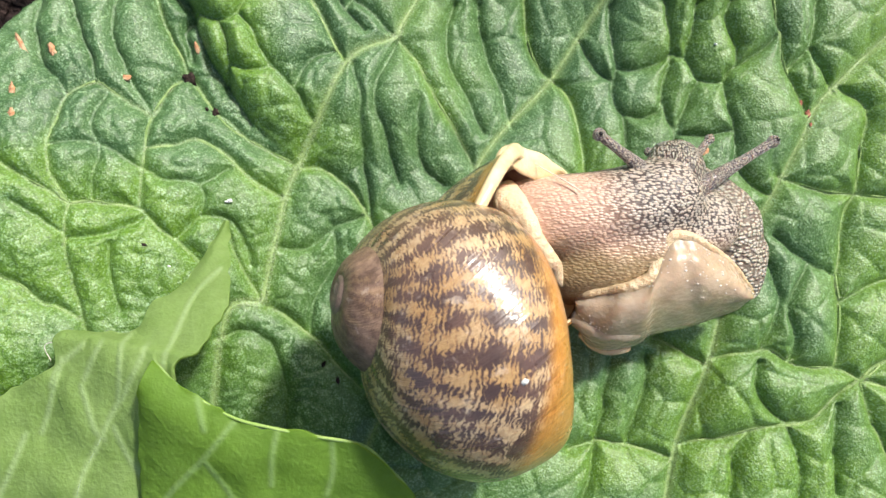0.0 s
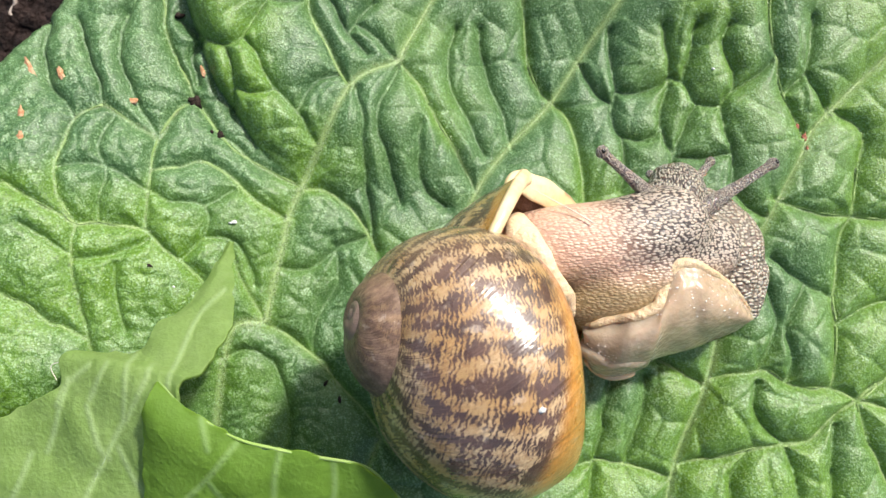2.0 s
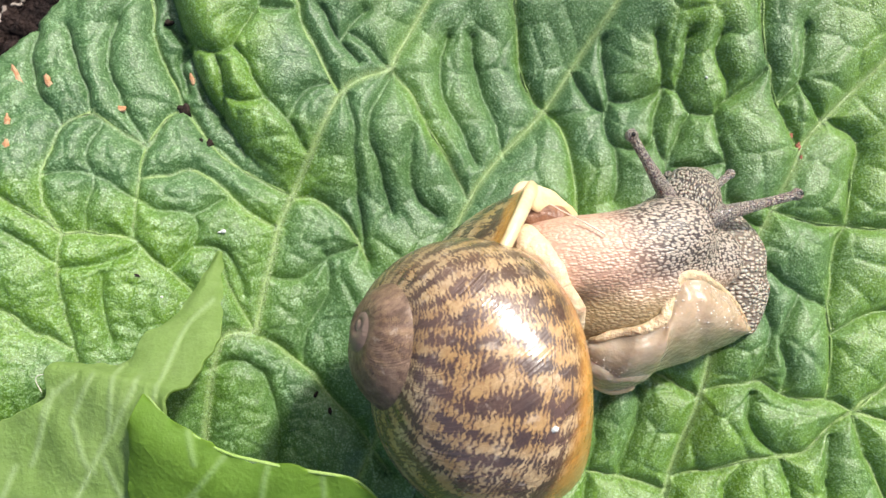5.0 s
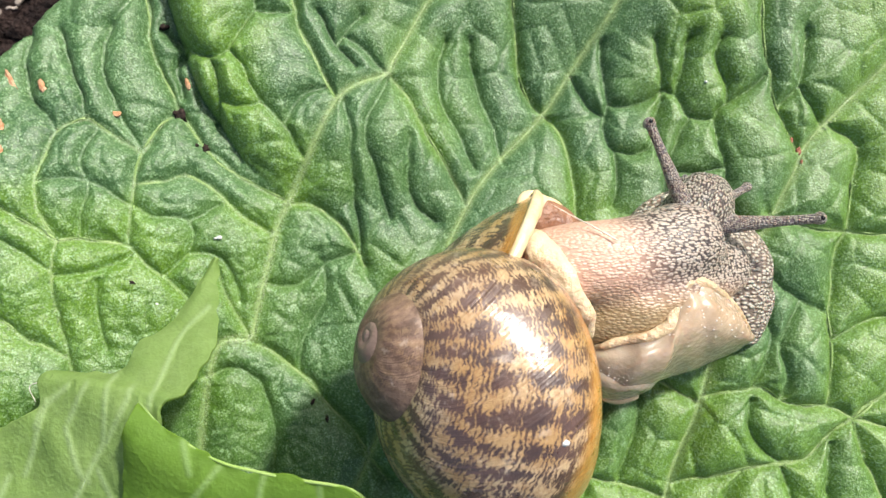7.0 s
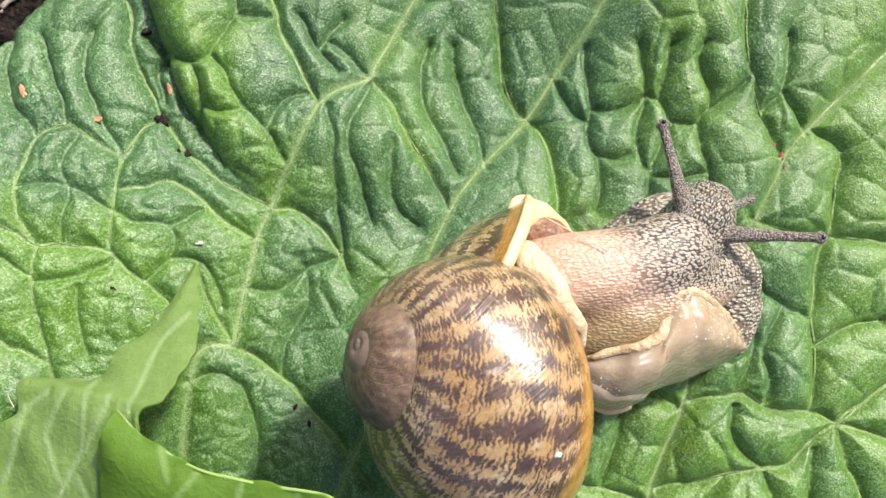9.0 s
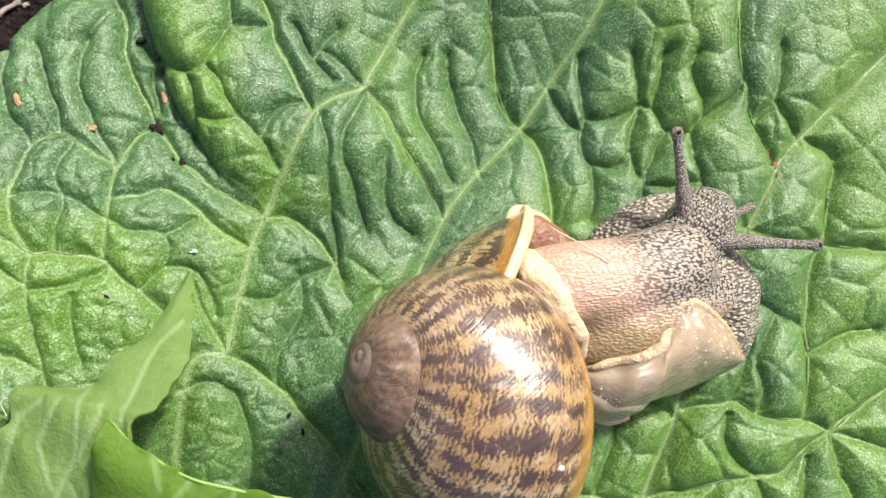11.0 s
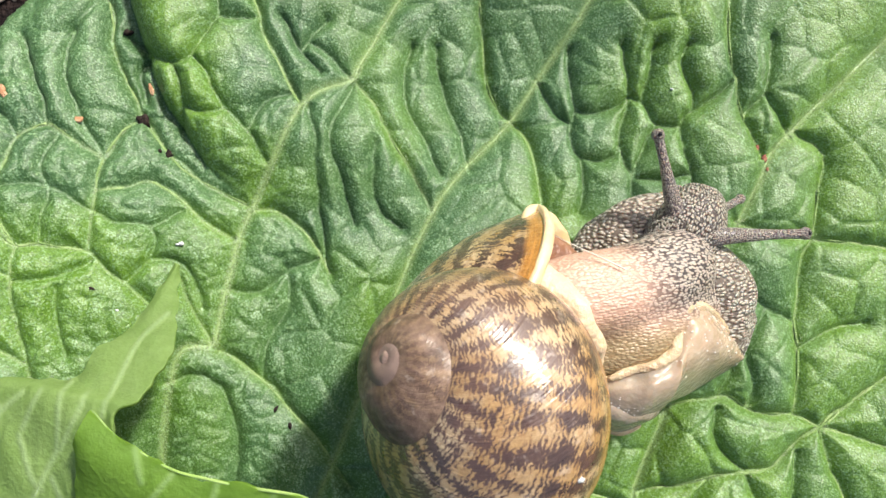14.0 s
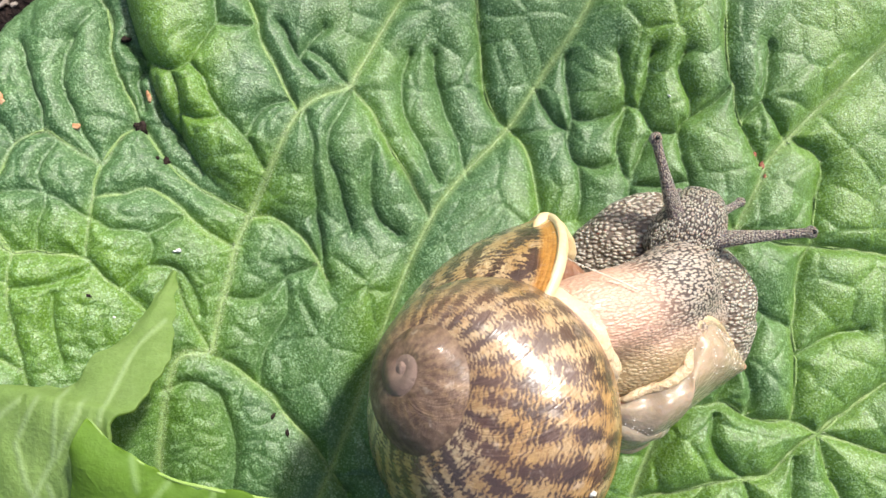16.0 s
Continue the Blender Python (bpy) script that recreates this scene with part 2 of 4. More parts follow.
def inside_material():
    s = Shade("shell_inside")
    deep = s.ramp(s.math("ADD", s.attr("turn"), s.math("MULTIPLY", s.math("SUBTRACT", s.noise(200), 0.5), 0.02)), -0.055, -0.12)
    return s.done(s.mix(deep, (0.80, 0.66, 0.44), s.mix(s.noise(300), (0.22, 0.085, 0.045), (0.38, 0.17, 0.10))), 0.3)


INNER = inside_material()
TORSO = torso_material()
HEAD = skin_material("head_skin", (0.60, 0.54, 0.44), (0.10, 0.08, 0.065), (0.080, 0.065, 0.056), 3500, -0.02, -0.006)
FOOT = skin_material("foot_skin", (0.66, 0.59, 0.47), (0.17, 0.135, 0.105), (0.17, 0.135, 0.105), 2300, -0.05, -0.02)
def sole_material(name="sole_flesh", low=(0.37, 0.27, 0.175), high=(0.50, 0.375, 0.255)):
    s = Shade(name)
    tint = s.mix(s.ramp(s.noise(240, 4.0), 0.36, 0.64), high, low)
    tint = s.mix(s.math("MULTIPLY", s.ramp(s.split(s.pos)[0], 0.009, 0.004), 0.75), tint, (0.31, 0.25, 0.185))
    lumps = s.math("ADD", s.noise(380, 2.0), s.math("MULTIPLY", s.noise(1500, 2.0), 1.0))
    normal = s.bump(s.noise(250, 2.0), 0.0008, 0.35)
    wet = s.bump(lumps, 0.0026, 0.9)
    return s.done(tint, 0.34, normal, Specular_IOR_Level=0.5, Coat_Weight=1.0, Coat_Roughness=0.10, Coat_IOR=1.6, Coat_Normal=wet, Subsurface_Weight=0.35, Subsurface_Radius=(0.004, 0.002, 0.001), Subsurface_Scale=0.5)


SOLE = sole_material()
FOLD_FLESH = sole_material("fold_flesh", (0.28, 0.225, 0.165), (0.38, 0.30, 0.215))
FRILL = plain("frill_flesh", (0.62, 0.475, 0.30), 0.25, (0.52, 0.39, 0.24), 500, 0.0006, 0.6, Subsurface_Weight=0.2, Subsurface_Radius=(0.004, 0.002, 0.001), Subsurface_Scale=0.4)
COLLAR = plain("collar_flesh", (0.74, 0.57, 0.37), 0.4, (0.64, 0.46, 0.29), 350, 0.0006, 0.5, Subsurface_Weight=0.2, Subsurface_Radius=(0.004, 0.002, 0.001), Subsurface_Scale=0.4)
MANTLE = plain("mantle_flesh", (0.28, 0.14, 0.075), 0.35, (0.17, 0.08, 0.048), 350, 0.0006, 0.5)
STALK = skin_material("stalk_skin", (0.33, 0.28, 0.27), (0.15, 0.12, 0.125), (0.15, 0.12, 0.125), 5600, -1.0, -0.9)
# pale base colour puts the white glints of wet mucus into the beads
MUCUS = plain("mucus_glint", (0.78, 0.73, 0.66), 0.06, (0.68, 0.61, 0.53), 900, 0.0, 1.0, Coat_Weight=1.0, Coat_Roughness=0.04)
EYE = plain("eye_black", (0.010, 0.008, 0.008), 0.2)
HAIR = plain("leaf_hair", (0.42, 0.50, 0.30), 0.6, (0.30, 0.40, 0.18), 900, 0.0, 0.4)
FIBRE = plain("fibre_white", (0.75, 0.70, 0.60), 0.5)


# ---- mesh helpers ----
def mesh_from(name, verts, faces, material, smooth=True):
    me = bpy.data.meshes.new(name)
    me.from_pydata([tuple(v) for v in verts], [], faces)
    me.materials.append(material)
    if smooth:
        me.shade_smooth()
    return me


def float_layer(me, name, values):
    me.attributes.new(name, "FLOAT", "POINT").data.foreach_set("value", np.asarray(values, dtype=np.float32).ravel())


def grid_faces(rows, cols, wrap=False):
    out = []
    for i in range(rows - 1):
        for j in range(cols if wrap else cols - 1):
            k = (j + 1) % cols
            out.append((i * cols + j, i * cols + k, (i + 1) * cols + k, (i + 1) * cols + j))
    return out


def part(name, me, parent, label=""):
    ob = new(name, me)
    ob.parent = parent
    return tagged(ob, label) if label else ob


def spline(points, n):
    """n points on a smooth line through the given ones."""
    p = np.asarray(points, float)
    p = np.vstack([2 * p[0] - p[1], p, 2 * p[-1] - p[-2]])
    out = []
    for u in np.linspace(0, len(p) - 3 - 1e-9, n):
        i, f = int(u), u - int(u)
        a, b, c, d = p[i:i + 4]
        out.append(0.5 * (2 * b + (c - a) * f + (2 * a - 5 * b + 4 * c - d) * f * f + (3 * b - a - 3 * c + d) * f ** 3))
    return np.array(out)


def loft(name, points, widths, heights, material, n=40, m=28, lump=0.0, seed=0.0, square=2.0, up=(0, 0, 1)):
    """A closed, rounded body along a line in millimetres, with half widths and half heights along it."""
    c = spline(points, n)
    w = spline([(v, 0) for v in widths], n)[:, 0]
    h = spline([(v, 0) for v in heights], n)[:, 0]
    verts, up = [], np.array(up, float)
    for i in range(n):
        t = c[min(i + 1, n - 1)] - c[max(i - 1, 0)]
        t /= np.linalg.norm(t)
        side = np.cross(up, t)
        side /= np.linalg.norm(side)
        top = np.cross(t, side)
        s = i / (n - 1)
        close = min(1.0, (1 - (1 - min(s, 1 - s) / 0.08) ** 2) ** 0.5 if min(s, 1 - s) < 0.08 else 1.0)
        for k in range(m):
            a = 2 * math.pi * k / m
            ca, sa = math.cos(a), math.sin(a)
            ca, sa = math.copysign(abs(ca) ** (2 / square), ca), math.copysign(abs(sa) ** (2 / square), sa)
            v = c[i] + (side * ca * w[i] + top * sa * h[i]) * max(close, 0.02)
            if lump:
                v = v + lump * np.array(noise.noise_vector(Vector(v * 0.35) + Vector((seed, seed, seed))))
            verts.append(v * MM)
    faces = grid_faces(n, m, True)
    faces += [tuple(range(m - 1, -1, -1)), tuple(range((n - 1) * m, n * m))]
    return mesh_from(name, verts, faces, material)


# ---- the ground ----
def build_ground():
    ticks = [-300, -60, -12, -3, -0.8, -0.3]
    near = list(np.arange(-0.16, 0.1601, 0.004))
    line = ticks + near + [-v for v in reversed(ticks)]
    verts = [(x, y, -0.030 + (0.004 * noise.noise(Vector((x * 60, y * 60, 0))) if abs(x) < 0.2 and abs(y) < 0.2 else 0)) for y in line for x in line]
    ob = new("ground", mesh_from("ground", verts, grid_faces(len(line), len(line)), SOIL))
    tagged(ob, "dark crumbly garden soil under the leaves", "soil", kind="structure")
    rng = random.Random(4)
    verts, faces = [], []
    for _ in range(420):
        cx, cy, r = rng.uniform(-0.085, -0.035), rng.uniform(0.018, 0.062), rng.uniform(0.0006, 0.0032)
        bm = bmesh.new()
        bmesh.ops.create_icosphere(bm, subdivisions=1, radius=r)
        start = len(verts)
        for v in bm.verts:
            k = 1 + 0.5 * noise.noise(v.co * 900 + Vector((cx, cy, 0)) * 1e3)
            verts.append((cx + v.co.x * k, cy + v.co.y * k, -0.029 + v.co.z * k * 0.8))
        faces += [tuple(start + v.index for v in f.verts) for f in bm.faces]
        bm.free()
    tagged(new("soil_clods", mesh_from("soil_clods", verts, faces, SOIL, False)), "loose dark brown soil crumbs on the ground", "soil", kind="stuff")


def build_straws():
    for x, y, length, r, turn in ((-61.2, 45.6, 4.6, 0.5, 42), (-57.9, 46.2, 2.6, 0.42, 10), (-65.8, 42.0, 3.0, 0.35, 75), (-60.2, 47.6, 3.4, 0.22, 118), (-63.6, 43.6, 1.8, 0.25, 5)):
        h = length / 2
        ob = new("dry_straw", loft("dry_straw", ((-h, 0, 0), (-h * 0.4, 0.15, 0.1), (h * 0.4, -0.1, 0), (h, 0.1, 0.1)), (r, r * 0.8, r * 0.85, r * 1.1), (r * 0.7, r * 0.6, r * 0.6, r * 0.7), STRAW, 20, 10, 0.2, x))
        ob.matrix_basis = pose(x * MM, y * MM, -0.0275, 0, 0, turn)
        tagged(ob, "short pale dry stalk lying on dark soil", "straw", "straws on the soil")


# ---- veins of the large leaf, in millimetres ----
RIB_VEINS_A = [
    ((-0.5, 31.9), (-2.1, 29.0), (-2.9, 27.2), (-6.4, 25.7), (-9.1, 23.3), (-11.6, 18.1), (-13.3, 14.6), (-15.0, 11.0), (-16.7, 6.8), (-17.2, 3.6), (-18.0, 0.5), (-18.6, -3.0), (-19.1, -6.2)),
    ((-19.1, -6.2), (-23.0, -6.7), (-24.5, -11.5), (-25.1, -17.0), (-25.2, -21.9), (-25.7, -31.5)),
    ((23.4, 32.5), (20.6, 28.1), (17.4, 23.0), (14.2, 19.4), (11.4, 16.5), (8.6, 12.8), (7.5, 10.7), (6.1, 7.8), (3.7, 2.1), (0.3, -7.8), (-3.7, -19.0), (-9.1, -31.5)),
]
RIB_VEINS_B = [
    ((65.2, 33.5), (59.8, 28.2), (54.8, 23.4), (51.1, 19.4), (49.7, 16.4), (47.5, 12.1), (45.3, 7.7), (43.1, 4.1), (39.9, -3.8), (38.8, -7.4), (37.8, -11.7), (36.7, -15.2), (34.6, -20.2), (33.2, -24.4), (32.1, -30.2), (31.1, -37.1)),
]
RIB_VEINS = RIB_VEINS_A + RIB_VEINS_B
BRANCH_VEINS_A = [
    ((-19.1, -6.2), (-17.1, -7.6), (-13.6, -10.3), (-11.5, -12.4), (-9.4, -14.8), (-5.8, -18.3), (-2.3, -23.2)),
    ((-33.8, 17.0), (-34.5, 14.2), (-34.4, 10.0), (-34.6, 5.3)),
    ((-33.8, 17.0), (-31.5, 20.6), (-29.4, 22.4), (-31.6, 26.9), (-33.1, 31.1), (-33.9, 35.3)),
    ((-33.8, 17.0), (-36.3, 18.4), (-39.1, 20.4), (-40.8, 21.1), (-43.9, 19.6), (-45.8, 16.1), (-46.6, 12.6), (-45.7, 8.4), (-43.9, 5.7)),
    ((-43.9, 5.7), (-40.8, 6.1), (-37.4, 5.4), (-34.6, 5.1)),
    ((-34.6, 5.1), (-31.8, 2.4), (-29.0, 0.3), (-26.9, -2.4), (-25.5, -6.6)),
    ((-34.4, 12.7), (-30.7, 13.2), (-28.3, 14.0), (-25.8, 13.0), (-23.0, 10.9), (-20.2, 8.1), (-16.7, 6.8)),
]
BRANCH_VEINS_B = [
    ((-43.9, 5.7), (-47.7, 8.1), (-51.1, 9.7), (-56.6, 12.4)),
    ((-43.9, 5.7), (-44.0, 2.2), (-43.8, -0.6), (-43.0, -4.0), (-41.5, -8.5), (-40.4, -13.7)),
    ((-54.9, -2.8), (-50.8, -4.1), (-46.7, -6.8), (-41.5, -8.7)),
    ((-29.4, 22.4), (-27.3, 19.3), (-23.8, 15.5), (-20.3, 13.6), (-15.1, 11.2)),
    ((-15.0, 11.0), (-11.8, 10.4), (-9.0, 8.3), (-6.9, 5.5), (-5.4, 2.7)),
    ((-9.1, 23.3), (-10.7, 26.0), (-12.1, 28.8), (-13.7, 31.6), (-15.0, 35.8)),
    ((-2.6, 27.0), (-0.1, 24.1), (1.4, 21.2), (3.6, 17.7), (5.4, 14.9), (7.5, 10.8)),
    ((13.3, 36.5), (13.4, 32.2), (14.1, 27.9), (15.6, 24.4), (17.4, 22.6)),
    ((17.4, 22.6), (19.2, 20.2), (20.7, 15.9), (21.4, 11.6), (21.8, 7.4)),
]
BRANCH_VEINS_C = [
    ((45.6, 37.4), (45.6, 33.0), (46.3, 28.7), (47.5, 24.3), (49.8, 19.0)),
    ((57.4, -15.7), (53.4, -18.0), (50.5, -20.8), (47.6, -21.4), (43.2, -21.6), (38.2, -23.0), (33.9, -23.9)),
    ((37.4, -13.1), (42.5, -12.0), (45.4, -11.6), (47.6, -13.0), (49.7, -13.7), (53.8, -14.0), (57.4, -15.7)),
    ((53.8, -14.0), (54.5, -10.1), (54.8, -5.8), (54.5, -2.9), (54.8, 1.4), (55.6, 6.4), (57.0, 8.6)),
    ((57.0, 8.6), (52.6, 8.9), (47.5, 10.1), (46.4, 10.5)),
    ((57.0, 8.6), (57.8, 14.4), (58.1, 19.5), (54.1, 22.3)),
    ((57.4, -15.7), (59.8, -13.6), (65.1, -10.0)),
    ((57.4, -15.7), (58.1, -18.7), (59.2, -22.2), (62.2, -28.6)),
    ((57.0, 8.6), (62.2, 8.0)),
]
BRANCH_VEINS_D = [
    ((30.2, -10.3), (33.1, -11.7), (36.7, -13.8)),
    ((32.5, -25.3), (26.7, -24.1), (23.1, -23.6), (19.6, -24.5)),
    ((-19.1, -6.2), (-20.7, -3.8), (-22.1, -1.7), (-23.5, 1.8)),
]
BRANCH_VEINS = BRANCH_VEINS_A + BRANCH_VEINS_B + BRANCH_VEINS_C + BRANCH_VEINS_D
CELL_VEINS_A = [
    ((-2.9, 26.7), (-3.6, 24.0), (-5.3, 21.1), (-5.3, 17.6), (-3.5, 13.3), (-2.3, 9.1)),
    ((-8.2, 23.2), (-7.0, 18.2), (-6.9, 11.2), (-6.2, 7.6), (-5.8, 3.4)),
    ((4.1, 32.0), (3.4, 27.7), (4.2, 23.4), (6.4, 19.9), (8.5, 15.7)),
    ((7.7, 32.1), (7.7, 27.8), (9.2, 24.3), (10.6, 20.7), (11.7, 17.0)),
    ((-3.6, 27.5), (-5.8, 30.3), (-7.9, 31.7)),
    ((-0.0, 19.1), (-0.3, 15.5), (0.8, 11.3), (3.7, 8.5)),
    ((45.6, 28.7), (43.1, 26.4), (40.9, 24.6), (39.4, 22.7), (40.2, 18.4), (40.6, 14.1), (40.2, 11.2)),
    ((31.4, 32.7), (31.8, 29.1), (32.1, 26.3), (31.4, 22.6), (31.8, 19.0), (32.9, 16.1), (32.6, 11.8)),
]
CELL_VEINS_B = [
    ((24.9, 32.5), (24.9, 28.9), (25.6, 24.6), (28.5, 23.9), (32.1, 26.3)),
    ((32.1, 26.3), (34.3, 25.5), (35.8, 22.7), (39.4, 22.7)),
    ((35.8, 22.7), (34.0, 19.0), (32.9, 16.1)),
    ((32.9, 16.1), (36.6, 15.8), (40.4, 15.9)),
    ((25.6, 24.6), (24.6, 21.0), (26.4, 18.2), (30.7, 18.6), (31.6, 20.8)),
    ((26.4, 18.2), (26.8, 15.3), (26.1, 11.0)),
    ((36.1, 32.8), (35.0, 29.1), (34.0, 25.9)),
    ((40.1, 32.9), (39.4, 30.7), (40.9, 27.5), (40.9, 24.8)),
    ((20.6, 28.1), (22.8, 24.5), (24.9, 22.4)),
    ((47.5, 24.3), (50.4, 27.3), (51.1, 31.7), (51.1, 34.6)),
    ((50.4, 27.3), (52.6, 23.7), (53.3, 21.6)),
    ((40.9, 11.2), (43.1, 9.1), (45.7, 8.1)),
]
CELL_VEINS_C = [
    ((29.5, -13.1), (29.5, -16.7), (28.1, -20.2), (27.4, -24.5)),
    ((25.2, -13.2), (24.2, -17.4), (23.1, -23.6)),
    ((23.1, -23.6), (22.5, -27.3), (21.1, -31.5)),
    ((43.9, -13.0), (43.9, -17.3), (47.6, -21.4)),
    ((47.6, -21.4), (49.0, -25.8), (48.7, -31.5)),
    ((43.2, -21.6), (40.4, -25.1), (39.7, -31.5)),
    ((54.1, -18.7), (53.4, -23.7), (54.1, -30.1)),
    ((46.1, 2.7), (50.4, -0.8), (54.6, -2.2)),
    ((54.6, -5.8), (59.2, -2.9), (63.6, -2.1)),
    ((50.4, -0.8), (47.5, -5.9), (48.3, -10.2), (47.6, -13.0)),
    ((42.4, 2.7), (46.1, -3.0), (45.7, -8.0), (43.9, -11.8)),
    ((-18.0, 0.5), (-13.8, 0.5), (-10.3, 3.4), (-6.9, 4.5)),
    ((-11.0, 3.4), (-10.3, -0.9), (-12.3, -5.8), (-13.3, -10.0)),
]
CELL_VEINS_D = [
    ((-24.7, -10.8), (-20.6, -10.0), (-17.7, -12.8), (-16.3, -17.7), (-16.2, -23.2)),
    ((-40.8, 6.1), (-40.9, 9.2), (-40.3, 12.7), (-41.0, 15.8), (-39.1, 20.1)),
    ((-46.6, 12.9), (-41.7, 13.4), (-37.5, 12.1), (-34.4, 10.0)),
    ((-34.4, 10.0), (-31.3, 8.7), (-27.1, 8.0), (-27.0, 4.5), (-30.4, 1.3)),
    ((-27.1, 8.0), (-23.7, 10.2)),
    ((-27.0, 4.5), (-22.9, 3.2), (-20.7, -1.7)),
    ((-40.8, 21.1), (-41.2, 23.9), (-42.7, 27.4), (-44.8, 32.2)),
    ((-43.9, 19.6), (-47.4, 23.1), (-48.8, 27.2), (-49.6, 32.1)),
    ((-37.8, 24.7), (-36.3, 21.2), (-34.2, 17.7)),
    ((-37.8, 24.7), (-38.6, 28.9), (-38.0, 33.1)),
    ((-51.0, 5.6), (-46.9, 3.6), (-43.9, 1.5)),
    ((-43.9, 0.8), (-39.4, 1.6), (-35.3, 3.0), (-33.9, 4.4)),
]
CELL_VEINS_E = [
    ((-38.0, 0.2), (-37.9, -4.0), (-36.4, -8.1)),
    ((-19.3, 34.0), (-22.4, 29.2), (-25.0, 28.3), (-27.7, 29.8), (-31.0, 32.6)),
    ((-22.4, 29.2), (-20.1, 26.3), (-18.1, 22.7), (-15.7, 20.1), (-13.4, 16.6)),
    ((-18.1, 22.7), (-21.1, 22.4), (-23.3, 23.4)),
    ((-15.5, 34.4), (-19.3, 34.0)),
    ((-15.7, 20.1), (-13.1, 23.6), (-10.4, 24.9)),
    ((-19.3, 34.0), (-19.9, 36.1), (-19.5, 39.8)),
    ((-25.0, 28.3), (-23.8, 25.7), (-23.3, 23.4), (-24.0, 21.0)),
    ((-27.7, 29.8), (-29.7, 28.0), (-28.6, 23.7)),
    ((-11.8, 34.6), (-9.9, 31.4), (-6.7, 27.9)),
    ((-6.1, 34.4), (-8.9, 30.7)),
]
CELL_VEINS = CELL_VEINS_A + CELL_VEINS_B + CELL_VEINS_C + CELL_VEINS_D + CELL_VEINS_E


# ---- the large leaf ----
def near_lines(x, y, lines, reach=14.0):
    """Distance in millimetres from every place to the nearest of the lines."""
    best = np.full(x.shape, 1e9)
    for line in lines:
        for (ax, ay), (bx, by) in zip(line, line[1:]):
            lo_x, hi_x, lo_y, hi_y = min(ax, bx) - reach, max(ax, bx) + reach, min(ay, by) - reach, max(ay, by) + reach
            box = (x > lo_x) & (x < hi_x) & (y > lo_y) & (y < hi_y)
            px, py = x[box] - ax, y[box] - ay
            dx, dy = bx - ax, by - ay
            f = np.clip((px * dx + py * dy) / (dx * dx + dy * dy), 0, 1)
            best[box] = np.minimum(best[box], (px - f * dx) ** 2 + (py - f * dy) ** 2)
    return np.sqrt(np.minimum(best, reach * reach))


def carried_on(line):
    """A vein that reaches the border of the middle stretch runs on, slightly wavering."""
    line = [tuple(p) for p in line]
    for _ in range(2):
        line = line[::-1]
        (ax, ay), (bx, by) = line[max(-3, -len(line))], line[-1]
        d = math.hypot(bx - ax, by - ay) or 1.0
        ux, uy = (bx - ax) / d, (by - ay) / d
        if (bx > 55 and ux > 0.6) or (bx < -57 and ux < -0.6) or (by > 31 and uy > 0.6) or (by < -30 and uy < -0.6):
            for k in (5, 10, 16, 23):
                w = 1.2 * noise.noise(Vector((bx * 0.3 + k, by * 0.3, 0)))
                line.append((bx + ux * k - uy * w, by + uy * k + ux * w))
    return tuple(line)


def voronoi_groove(x, y, size, seed):
    """Distance to the edge between jittered cells."""
    rng = np.random.RandomState(seed)
    jit = rng.rand(128, 128, 2)
    gx, gy = np.floor(x / size).astype(int), np.floor(y / size).astype(int)
    f1, f2 = np.full(x.shape, 1e9), np.full(x.shape, 1e9)
    for i in (-1, 0, 1):
        for j in (-1, 0, 1):
            cx, cy = gx + i, gy + j
            p = jit[cx % 128, cy % 128]
            d = np.hypot((cx + p[..., 0]) * size - x, (cy + p[..., 1]) * size - y)
            f2 = np.minimum(f2, np.maximum(f1, d))
            f1 = np.minimum(f1, d)
    return f2 - f1


def soft_noise(x, y, size, seed):
    rng = np.random.RandomState(seed)
    g = rng.rand(256, 256)
    u, v = x / size + 60, y / size + 60
    i, j = np.floor(u).astype(int), np.floor(v).astype(int)
    a, b = u - i, v - j
    a, b = a * a * (3 - 2 * a), b * b * (3 - 2 * b)
    top = g[i % 256, j % 256] * (1 - a) + g[(i + 1) % 256, j % 256] * a
    low = g[i % 256, (j + 1) % 256] * (1 - a) + g[(i + 1) % 256, (j + 1) % 256] * a
    return top * (1 - b) + low * b - 0.5


RIB_VEINS, BRANCH_VEINS = ([carried_on(line) for line in lines] for lines in (RIB_VEINS, BRANCH_VEINS))


def ease(v):
    v = np.clip(v, 0, 1)
    return v * v * (3 - 2 * v)


def pillow(d, reach):
    """Rises steeply from a crease and rounds off at the given distance."""
    f = 1 - np.clip(d, 0, reach) / reach
    return np.sqrt(np.maximum(1.02 - f * f, 0.02)) - 0.141


def fold_line(y):
    return np.interp(y, [p[1] for p in FOLD][::-1], [p[0] for p in FOLD][::-1])


def swell(x, y):
    """The broad form of the leaf: it climbs on one side and sags between the two main ribs."""
    out = -16.0 - x
    climb = 0.36 * 0.5 * (out + np.sqrt(out * out + 30.0)) * ease((y + 30) / 20) * (1 - 0.35 * ease((y - 8) / 18))
    sag = 4.5 * np.exp(-((x - 14) / 15) ** 2 - ((y - 27) / 14) ** 2)
    return np.minimum(climb, 14.0) - sag + 1.5 * ease((x - 28) / 15)


def spread(x, y):
    """Where the vein pattern of the flat leaf lies once the leaf swells; and back."""
    k = 95.8 / (95.8 - swell(x, y))
    return 2.0 + (x - 2.0) * k, 0.8 + (y - 0.8) * k


def lifted(x, y):
    u, v = x, y
    for _ in range(4):
        k = (95.8 - swell(u, v)) / 95.8
        u, v = 2.0 + (x - 2.0) * k, 0.8 + (y - 0.8) * k
    return u, v


